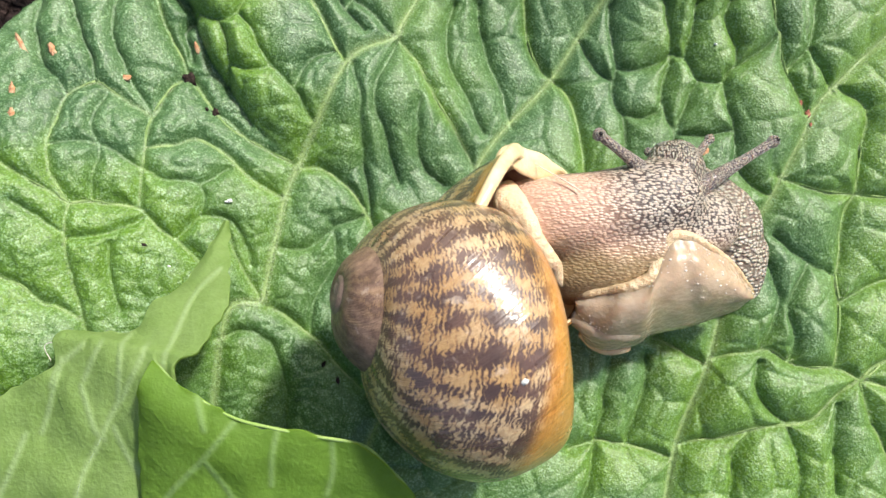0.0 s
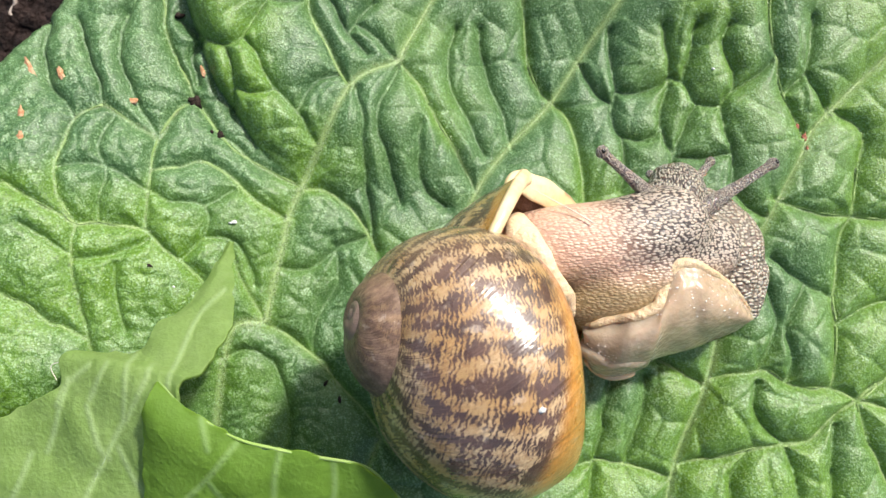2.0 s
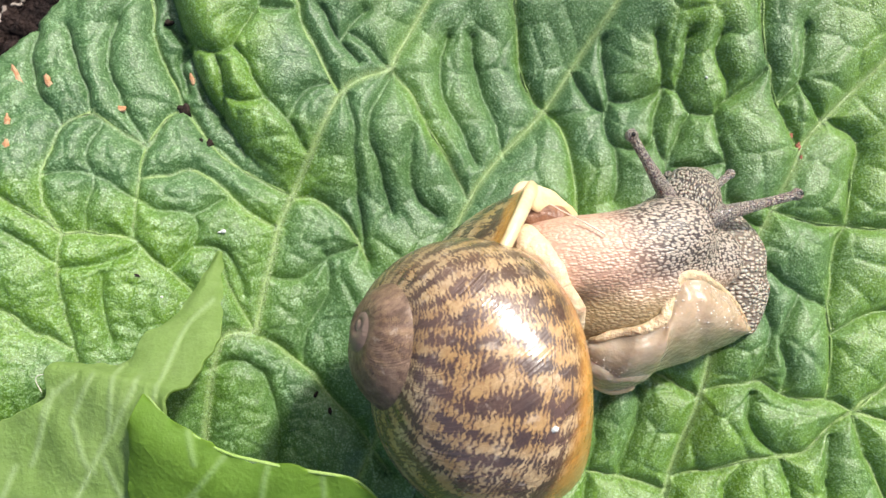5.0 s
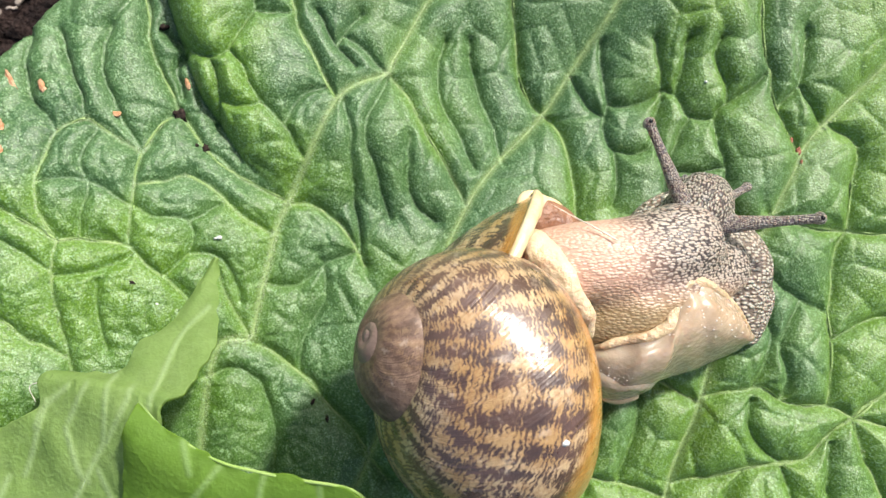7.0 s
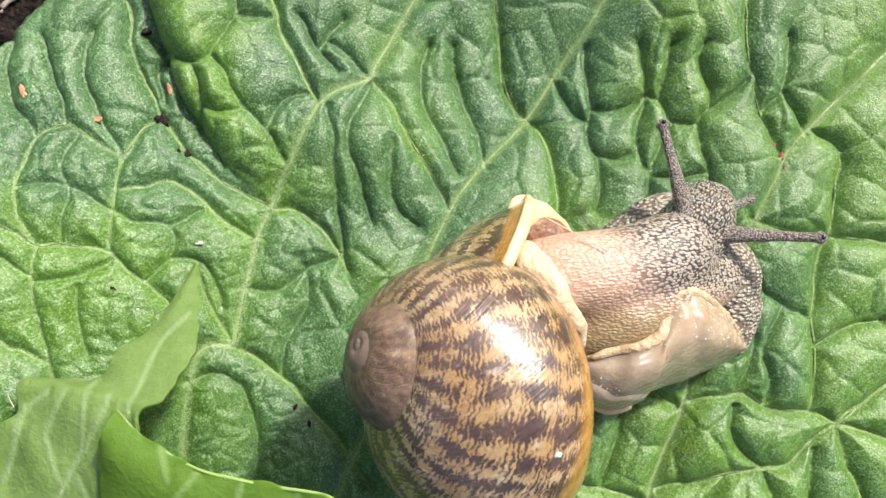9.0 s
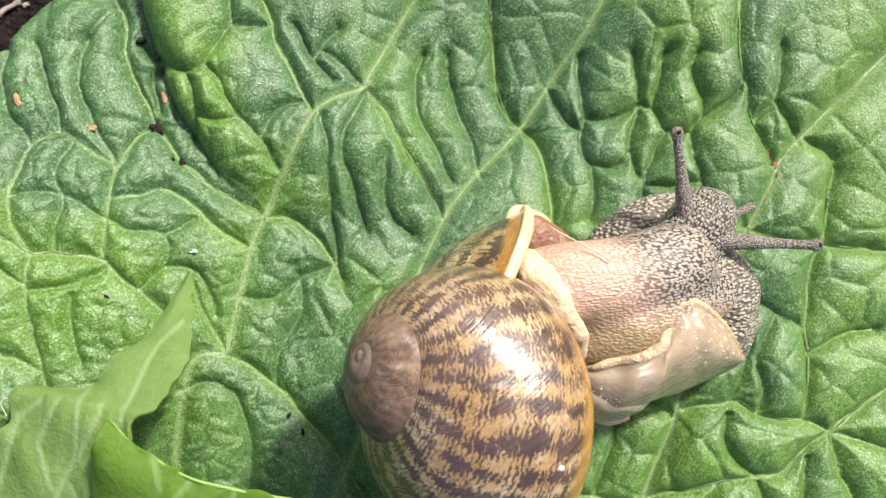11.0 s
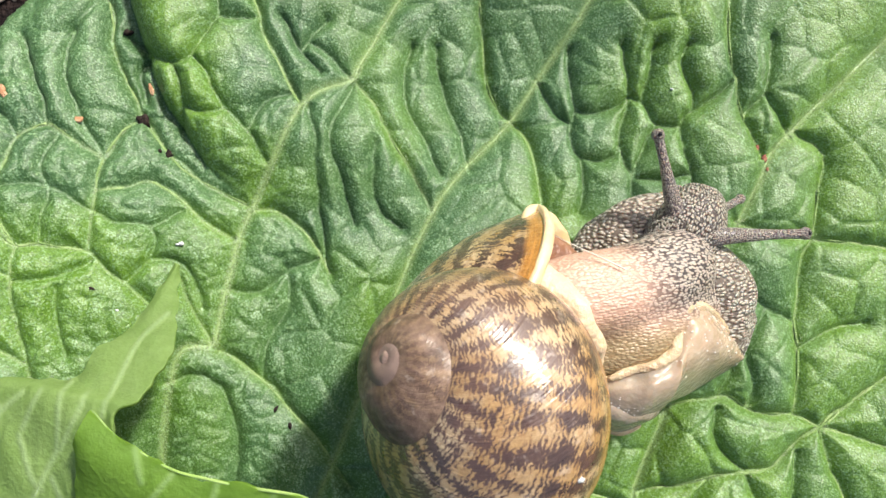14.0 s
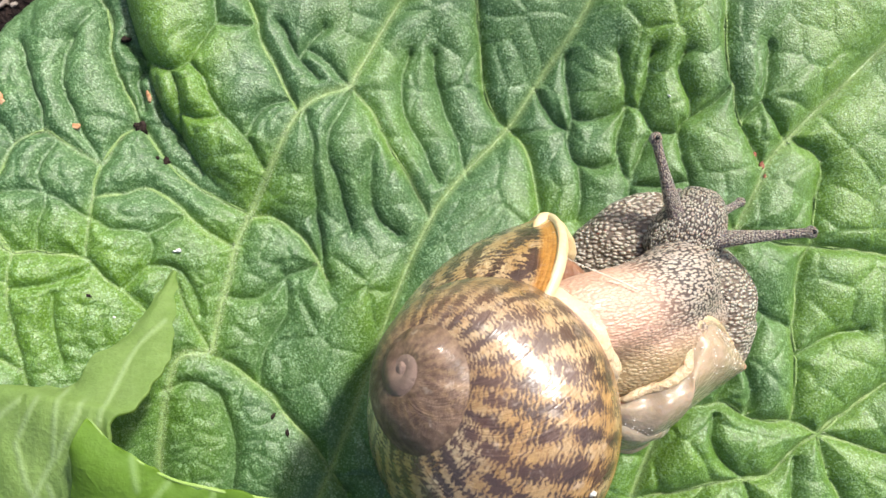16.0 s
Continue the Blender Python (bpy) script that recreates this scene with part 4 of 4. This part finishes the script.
    flare = ((4.8, 17.3, -7.6), (5.3, 18.2, -8.8), (6.4, 18.5, -10.4), (8.2, 17.9, -12.6), (10.2, 16.7, -14.8), (12.2, 15.0, -17.5))
    part("lip_flare", loft("lip_flare", flare, (0.9, 1.3, 1.5, 1.5, 1.3, 0.8), (0.5, 0.55, 0.55, 0.5, 0.5, 0.5), LIP, 60, 20, 0.3, 9.0), shell, "broad cream inner face of the lip")
    return shell


def build_stalk(head, name, place, length, r0, r1, eye):
    """A tentacle that points along +x of its own space."""
    pts = [(length * f, 0, 0) for f in (-0.15, 0.0, 0.3, 0.6, 0.85, 1.0)]
    w = [r0 * 1.5, r0 * 1.15, r0 * 0.85, r1 * 1.05, r1, r1]
    ob = part(name, loft(name, pts, w, w, STALK, 30, 16, 0.06), head, "slender grey grainy tentacle")
    bulb = part("tip", blob("tip", (r1 * 1.45, r1 * 1.35, r1 * 1.35), STALK, rough=0.1), ob)
    bulb.location = (length * MM, 0, 0)
    if eye:
        dot = part("eye", blob("eye", (r1 * 0.5, r1 * 0.5, r1 * 0.4), EYE, rough=0.05), ob, "tiny black eye")
        dot.location = ((length + r1 * 0.5) * MM, 0, r1 * 1.05 * MM)
    ob.location = Vector(place) * MM
    return ob


def build_snail():
    snail = new("snail")
    snail.location = (0.022, 0, 0)
    tagged(snail, "garden snail crawling with tentacles out, banded brown shell", "snail")
    made = {"snail": snail, "shell": build_shell(snail)}
    # neck and flank in one smooth body
    neck = loft("torso", ((-16.0, -2.0, 6.0), (-11.0, 0.6, 8.2), (-5.3, 2.7, 10.2), (-0.7, 3.4, 10.6), (4.6, 4.3, 10.0), (9.4, 6.1, 9.0), (12.6, 8.1, 7.5)), (4.2, 4.6, 4.9, 4.9, 4.9, 4.8, 4.0), (4.0, 4.4, 4.6, 4.7, 4.6, 4.4, 3.8), TORSO, 60, 40, 0.3, 2.0)
    flank = loft("torso_flank", ((-3.0, -3.6, 7.0), (2.2, -1.8, 8.8), (6.9, 0.2, 8.7), (11.0, 2.2, 7.4), (15.6, 3.8, 5.4), (18.0, 4.4, 4.4)), (3.4, 4.4, 4.8, 4.6, 4.0, 3.0), (3.6, 4.2, 4.4, 3.8, 3.2, 2.6), TORSO, 60, 36, 0.3, 3.0)
    under = loft("torso_under", ((-3.0, -4.4, 4.4), (2.0, -3.8, 4.8), (7.0, -2.2, 4.6), (12.0, -0.4, 4.0), (16.0, 0.6, 3.2)), (2.8, 3.2, 3.2, 3.0, 2.4), (3.0, 3.2, 3.2, 3.0, 2.2), TORSO, 50, 32, 0.3, 7.0)
    bm = bmesh.new()
    bm.from_mesh(neck)
    bm.from_mesh(flank)
    bm.from_mesh(under)
    bm.to_mesh(neck)
    bm.free()
    neck.shade_smooth()
    made["torso"] = part("torso", neck, snail, "pinkish brown grainy neck and olive flank")
    ring = ((-8.4, 6.9, 12.0), (-7.6, 4.4, 14.0), (-6.2, 2.4, 15.0), (-4.4, 0.2, 15.0), (-2.3, -2.4, 13.2), (-1.0, -5.4, 10.0))
    part("mantle_collar", loft("mantle_collar", ring, (1.1, 1.7, 1.7, 1.3, 0.8, 0.2), (0.7, 0.9, 1.0, 0.9, 0.6, 0.2), COLLAR, 110, 24, 0.55, 1.0), made["torso"], "cream fleshy collar where the neck leaves the shell")
    inside = ((-10.0, 9.4, 9.6), (-8.0, 9.0, 9.2), (-5.6, 8.0, 8.6), (-3.0, 6.8, 8.4), (-0.8, 5.8, 8.0))
    part("mantle", loft("mantle", inside, (1.4, 2.2, 2.4, 2.0, 1.0), (1.2, 1.6, 1.8, 1.6, 1.0), MANTLE, 50, 24, 0.4, 4.0), made["torso"], "brown fleshy mantle inside the aperture")
    blend = made["torso"].modifiers.new("blend", "REMESH")
    blend.mode, blend.voxel_size, blend.use_smooth_shade = "VOXEL", 0.00040, True
    ease = made["torso"].modifiers.new("ease", "SMOOTH")
    ease.factor, ease.iterations = 0.7, 30
    # head, pointing along +x
    head = loft("head", ((-5.5, 0, -1.2), (-2.5, 0, -0.2), (0.0, 0, 0.4), (2.0, 0, -0.2), (3.6, 0, -1.8)), (3.8, 4.4, 4.2, 3.6, 2.2), (3.2, 3.4, 3.2, 3.0, 2.2), HEAD, 50, 40, 0.35, 5.0)
    made["head"] = part("head", head, snail, "dark grey head with pale tubercles")
    made["left_stalk"] = build_stalk(made["head"], "upper_tentacle", (-0.2, 3.0, 2.2), 9.5, 0.95, 0.55, True)
    made["right_stalk"] = build_stalk(made["head"], "upper_tentacle", (-0.2, -3.0, 2.2), 9.5, 0.95, 0.55, True)
    low = build_stalk(made["head"], "lower_tentacle", (2.4, -2.0, -0.6), 4.2, 0.62, 0.46, False)
    low.rotation_euler = (0, radians(12), radians(-32))
    low = build_stalk(made["head"], "lower_tentacle", (2.2, 1.7, -2.0), 1.6, 0.6, 0.42, False)
    low.rotation_euler = (0, radians(20), radians(35))
    # foot: flat skirts in front of and beside the body
    foot = loft("foot", ((11.0, 8.2, 3.4), (14.8, 6.8, 3.6), (17.4, 4.0, 3.4), (18.4, 0.6, 3.0), (18.2, -2.8, 2.6), (17.4, -5.4, 2.2)), (3.6, 4.3, 4.5, 4.3, 3.9, 2.8), (2.6, 3.2, 3.4, 3.2, 2.8, 1.9), FOOT, 60, 32, 0.5, 8.0)
    made["foot"] = part("foot", foot, snail, "grey grainy front of the foot")
    side = loft("foot_side", ((3.6, 3.6, 2.0), (6.2, 5.8, 2.6), (9.2, 7.6, 3.2), (12.2, 8.8, 3.6), (14.8, 8.6, 3.8), (17.0, 7.4, 3.6)), (2.8, 4.0, 4.6, 4.6, 4.0, 2.6), (1.4, 2.2, 3.0, 3.2, 2.8, 2.0), FOOT, 56, 32, 0.4, 18.0)
    made["foot_side"] = part("foot_side", side, snail, "grey grainy side of the foot")
    # the turned-up sole: a thick flap with a frilled margin
    n, m = 64, 30
    top = spline(((-1.4, -6.0, 10.5), (1.4, -5.2, 11.8), (4.3, -4.5, 12.6), (6.8, -3.1, 12.4), (7.6, -0.7, 12.5), (9.2, 1.7, 12.1), (11.8, 1.1, 11.4), (14.6, -0.2, 9.4), (17.6, -2.7, 6.6), (19.4, -4.9, 4.4)), n)
    low = spline(((-0.6, -8.4, 7.0), (0.6, -11.7, 4.6), (3.3, -12.6, 4.2), (7.0, -11.6, 3.8), (8.5, -10.4, 3.4), (12.5, -9.3, 2.8), (14.8, -8.4, 2.6), (16.8, -7.5, 2.6), (18.6, -6.6, 2.8), (19.5, -5.4, 3.6)), n)
    # the lower margin is free and hangs clear of the leaf
    low = np.column_stack([-20.0 + (low[:, 0] + 20.0) * 0.969, 0.8 + (low[:, 1] - 0.8) * 0.969, low[:, 2] + 2.9])
    rim = [p + np.array((0.0, 0.0, 0.5 * noise.noise(Vector((k * 0.16, 0, 0))))) + 0.25 * np.array(noise.noise_vector(Vector((k * 0.22, 3, 0)))) for k, p in enumerate(top)]
    verts = []
    for i in range(n):
        for j in range(m):
            f = j / (m - 1)
            v = rim[i] * (1 - f) + low[i] * f
            v[2] = rim[i][2] * (1 - f ** 1.8) + low[i][2] * f ** 1.8
            v = v + np.array((0, 0, (0.6 + 1.5 * min(1, i / 24)) * math.sin(math.pi * f) + 0.10 * noise.noise(Vector(v * 0.4)) - 0.35 * math.exp(-((f - 0.14) / 0.08) ** 2)))
            verts.append(v * MM)
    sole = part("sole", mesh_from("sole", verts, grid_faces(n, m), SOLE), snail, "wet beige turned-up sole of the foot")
    thick = sole.modifiers.new("thickness", "SOLIDIFY")
    thick.thickness, thick.offset = 0.0014, -1.0
    made["sole"] = sole
    part("frill", loft("frill", [tuple(p) for p in rim[::3]], [0.35, 0.62, 0.64, 0.42, 0.2], [0.35, 0.50, 0.52, 0.36, 0.2], FRILL, 110, 14, 0.22, 6.0), sole, "pale frilled edge of the sole")
    part("sole_fold", loft("sole_fold", ((-1.6, -8.2, 8.8), (0.2, -8.9, 9.0), (2.4, -9.4, 9.0), (4.8, -9.3, 8.5), (6.8, -8.6, 7.6)), (1.1, 1.7, 1.8, 1.6, 1.0), (1.2, 1.7, 1.8, 1.5, 1.0), FOLD_FLESH, 50, 28, 0.45, 12.0), sole, "grey wet fold under the frill")
    part("sole_petal", loft("sole_petal", ((-0.8, -10.2, 6.6), (1.0, -11.6, 6.4), (3.2, -12.1, 6.2), (5.4, -11.7, 6.0)), (0.4, 0.7, 0.7, 0.4), (0.3, 0.5, 0.5, 0.3), FRILL, 36, 14, 0.3, 14.0), sole, "cream edge of the fold")
    # small whitish beads of mucus, added as wet glints on the sole's upper half and the fold
    rng, beads, faces = random.Random(12), [], []
    spots = [(8, 0.62, 2.2, 0.10, 22), (40, 0.30, 6.0, 0.13, 26), (47, 0.42, 5.0, 0.10, 22), (30, 0.12, 9.0, 0.05, 14), (52, 0.12, 7.0, 0.05, 12)]
    for mid_i, mid_f, wide_i, wide_f, count in spots:
        for _ in range(count):
            i = min(n - 2, max(1, int(rng.gauss(mid_i, wide_i))))
            j = min(m - 2, max(1, int((m - 1) * rng.gauss(mid_f, wide_f))))
            at = Vector(verts[i * m + j])
            r, stretch_x = rng.uniform(0.04, 0.13) * MM, rng.uniform(1.0, 1.9)
            bm = bmesh.new()
            bmesh.ops.create_icosphere(bm, subdivisions=1, radius=r)
            first = len(beads)
            beads += [at + Vector((v.co.x * stretch_x, v.co.y * 1.1, v.co.z * 0.6)) for v in bm.verts]
            faces += [tuple(first + v.index for v in f.verts) for f in bm.faces]
            bm.free()
    tagged(part("mucus_beads", mesh_from("mucus_beads", beads, faces, MUCUS), sole), "pale beads of mucus standing in for wet glints", kind="stuff")
    fibre = part("fibre", tube("fibre", ((-6.6, 9.8, 13.2), (-4.2, 8.4, 13.8), (-1.7, 7.0, 14.6), (0.4, 5.7, 15.3)), 0.03, 0.10, FIBRE, 20, 6), snail, "thin pale thread lying on the neck")
    made["fibre"] = fibre
    return made


build_ground()
build_straws()
LARGE_LEAF = build_leaf()
build_leaf_veins(LARGE_LEAF)
build_leaf_hairs(LARGE_LEAF)
build_leaf_marks(LARGE_LEAF)
build_young_leaf()
SNAIL = build_snail()


# ---- how the snail moves ----
SHELL_ROWS = [
    (0, pose(-0.01840, -0.00765, 0.02126, -5.29, -13.99, 5.14)),
    (0.5, pose(-0.01822, -0.00769, 0.02135, -4.36, -13.39, 4.72)),
    (1, pose(-0.01792, -0.00781, 0.02156, -5.46, -13.27, 4.81)),
    (1.5, pose(-0.01773, -0.00784, 0.02165, -4.74, -12.65, 4.46)),
    (2, pose(-0.01726, -0.00789, 0.02186, -4.70, -11.43, 4.57)),
    (2.5, pose(-0.01683, -0.00788, 0.02192, -4.48, -10.93, 4.31)),
    (3, pose(-0.01686, -0.00806, 0.02182, -3.91, -10.70, 3.95)),
    (3.5, pose(-0.01660, -0.00804, 0.02179, -3.57, -10.24, 3.52)),
    (4, pose(-0.01626, -0.00804, 0.02191, -4.00, -9.40, 3.27)),
    (4.5, pose(-0.01595, -0.00805, 0.02193, -3.49, -8.88, 2.93)),
    (7, pose(-0.01486, -0.00830, 0.02184, -3.17, -6.33, 1.88)),
    (7.5, pose(-0.01445, -0.00841, 0.02185, -2.70, -5.75, 1.57)),
    (8, pose(-0.01416, -0.00845, 0.02194, -1.98, -5.37, 1.29)),
    (8.5, pose(-0.01385, -0.00834, 0.02213, -1.94, -5.13, 1.35)),
    (11, pose(-0.01285, -0.00855, 0.02233, -1.05, -2.21, 0.71)),
    (11.5, pose(-0.01260, -0.00872, 0.02239, -0.58, -1.68, 0.42)),
    (12, pose(-0.01204, -0.00875, 0.02245, 0.00, 0.00, 0.00)),
    (12.5, pose(-0.01172, -0.00918, 0.02239, 0.37, 0.53, -0.52)),
    (13, pose(-0.01118, -0.00927, 0.02246, 0.94, 1.78, -1.45)),
    (13.5, pose(-0.01039, -0.00952, 0.02262, 1.46, 3.57, -2.21)),
    (14, pose(-0.01000, -0.00964, 0.02248, 2.37, 4.85, -2.79)),
    (14.5, pose(-0.00962, -0.00974, 0.02247, 2.40, 5.89, -3.31)),
    (15, pose(-0.00929, -0.00985, 0.02250, 2.03, 6.05, -3.73)),
    (15.5, pose(-0.00907, -0.01000, 0.02244, 2.02, 6.51, -4.14)),
    (16, pose(-0.00864, -0.00984, 0.02233, 3.95, 7.78, -4.25)),
]

HEAD_ROWS = [
    (0, pose(0.00789, 0.00882, 0.00700, 0.00, 0.00, 82.19)),
    (1.5, pose(0.00813, 0.00891, 0.00700, 0.00, 0.00, 82.46)),
    (3.5, pose(0.00924, 0.00898, 0.00700, 0.00, 0.00, 80.49)),
    (4.5, pose(0.01022, 0.00959, 0.00700, 0.00, 0.00, 74.66)),
    (7, pose(0.01201, 0.00972, 0.00700, 0.00, 0.00, 62.26)),
    (8.5, pose(0.01385, 0.00952, 0.00700, 0.00, 0.00, 58.81)),
    (11, pose(0.01527, 0.00984, 0.00700, 0.00, 0.00, 56.07)),
    (12.5, pose(0.01525, 0.00932, 0.00700, 0.00, 0.00, 59.33)),
    (14.5, pose(0.01564, 0.00946, 0.00700, 0.00, 0.00, 61.11)),
    (16, pose(0.01586, 0.00984, 0.00700, 0.00, 0.00, 61.11)),
]

LEFT_STALK_TURNS = [  # seconds, swing, lift
    (0, 69.7, 29.1),
    (1.5, 67.4, 27.6),
    (3.5, 55.4, 20.9),
    (4.5, 60.5, 28.9),
    (7, 55.5, 11.9),
    (8.5, 50.6, 6.1),
    (11, 51.0, 27.4),
    (12.5, 52.7, 28.9),
    (14.5, 53.5, 28.8),
    (16, 54.7, 27.6),
]

RIGHT_STALK_TURNS = [  # seconds, swing, lift
    (0, -49.7, 0.0),
    (1.5, -47.9, 0.0),
    (3.5, -56.1, 0.0),
    (4.5, -55.5, 0.0),
    (7, -58.7, 26.5),
    (8.5, -61.6, 26.6),
    (11, -58.7, 11.6),
    (12.5, -58.6, 4.9),
    (14.5, -58.6, 6.8),
    (16, -56.4, 18.7),
]
TORSO_ROWS = [
    (0, pose(-0.00131, 0.00098, -0.00207, -0.06, -12.82, -2.52)),
    (3.5, pose(-0.00109, 0.00037, -0.00082, 2.23, -3.85, 0.52)),
    (7, pose(0.00000, 0.00000, 0.00000, 0.00, -0.00, 0.00)),
    (8.5, pose(0.00097, -0.00059, -0.00007, -0.86, 0.05, 0.56)),
    (11, pose(0.00156, -0.00066, 0.00085, -0.48, 1.99, -0.37)),
    (12.5, pose(0.00212, -0.00170, 0.00073, -1.69, 5.62, 1.60)),
    (14.5, pose(0.00270, -0.00320, 0.00183, -1.68, 11.75, 4.21)),
    (16, pose(0.00280, -0.00394, 0.00313, 0.31, 15.21, 6.56)),
]

SOLE_ROWS = [
    (0, pose(0.00030, 0.00098, -0.00207, -0.06, -12.82, -2.52)),
    (3.5, pose(-0.00030, 0.00037, -0.00082, 2.23, -3.85, 0.52)),
    (7, pose(0.00000, 0.00000, 0.00000, 0.00, -0.00, 0.00)),
    (8.5, pose(0.00097, -0.00059, -0.00007, -0.86, 0.05, 0.56)),
    (11, pose(0.00156, -0.00066, 0.00085, -0.48, 1.99, -0.37)),
    (12.5, pose(0.00212, -0.00170, 0.00073, -1.69, 5.62, 1.60)),
    (14.5, pose(0.00270, -0.00320, 0.00183, -1.68, 11.75, 4.21)),
    (16, pose(0.00280, -0.00394, 0.00313, 0.31, 15.21, 6.56)),
]

FOOT_ROWS = [
    (0, pose(-0.00156, -0.00256, 0.00016, 0.23, 0.28, 10.13)),
    (3.5, pose(-0.00102, -0.00079, -0.00005, -2.47, -0.64, 4.30)),
    (7, pose(0.00000, 0.00000, 0.00000, 0.00, -0.00, 0.00)),
    (8.5, pose(0.00053, -0.00086, 0.00072, 3.98, 2.23, 1.92)),
    (11, pose(0.00115, -0.00287, 0.00316, 12.97, 8.94, 7.15)),
    (12.5, pose(0.00196, -0.00531, 0.00396, 17.59, 11.00, 12.65)),
    (14.5, pose(0.00218, -0.00398, 0.00354, 14.15, 9.95, 7.98)),
    (16, pose(0.00233, -0.00280, 0.00289, 9.77, 8.16, 4.29)),
]

SIDE_ROWS = [
    (0, pose(-0.00275, -0.00332, 0.00483, -13.92, 23.96, -16.80)),
    (4.5, pose(-0.00031, -0.00112, 0.00561, -16.13, 27.26, -4.87)),
    (7, pose(0.00033, -0.00204, 0.00296, -8.91, 16.04, 5.96)),
    (8.5, pose(0.00032, -0.00097, 0.00231, -7.20, 13.10, 1.28)),
    (11, pose(-0.00004, 0.00058, 0.00067, -2.66, 4.92, 0.20)),
    (12.5, pose(-0.00081, 0.00033, 0.00044, -1.86, 3.45, -2.36)),
    (14.5, pose(0.00000, 0.00000, 0.00000, 0.00, -0.00, 0.00)),
    (16, pose(0.00008, -0.00022, 0.00003, -0.25, 0.47, 4.52)),
]


def motions():
    walk(SNAIL["shell"], SHELL_ROWS)
    walk(SNAIL["head"], HEAD_ROWS)
    for name, side, turns in (("left_stalk", 1, LEFT_STALK_TURNS), ("right_stalk", -1, RIGHT_STALK_TURNS)):
        walk(SNAIL[name], [(t, pose(-0.0002, side * 0.003, 0.0022, 0, -lift, swing)) for t, swing, lift in turns])
    walk(SNAIL["torso"], TORSO_ROWS)
    walk(SNAIL["fibre"], TORSO_ROWS)
    walk(SNAIL["sole"], SOLE_ROWS)
    walk(SNAIL["foot"], FOOT_ROWS)
    walk(SNAIL["foot_side"], SIDE_ROWS)


motions()
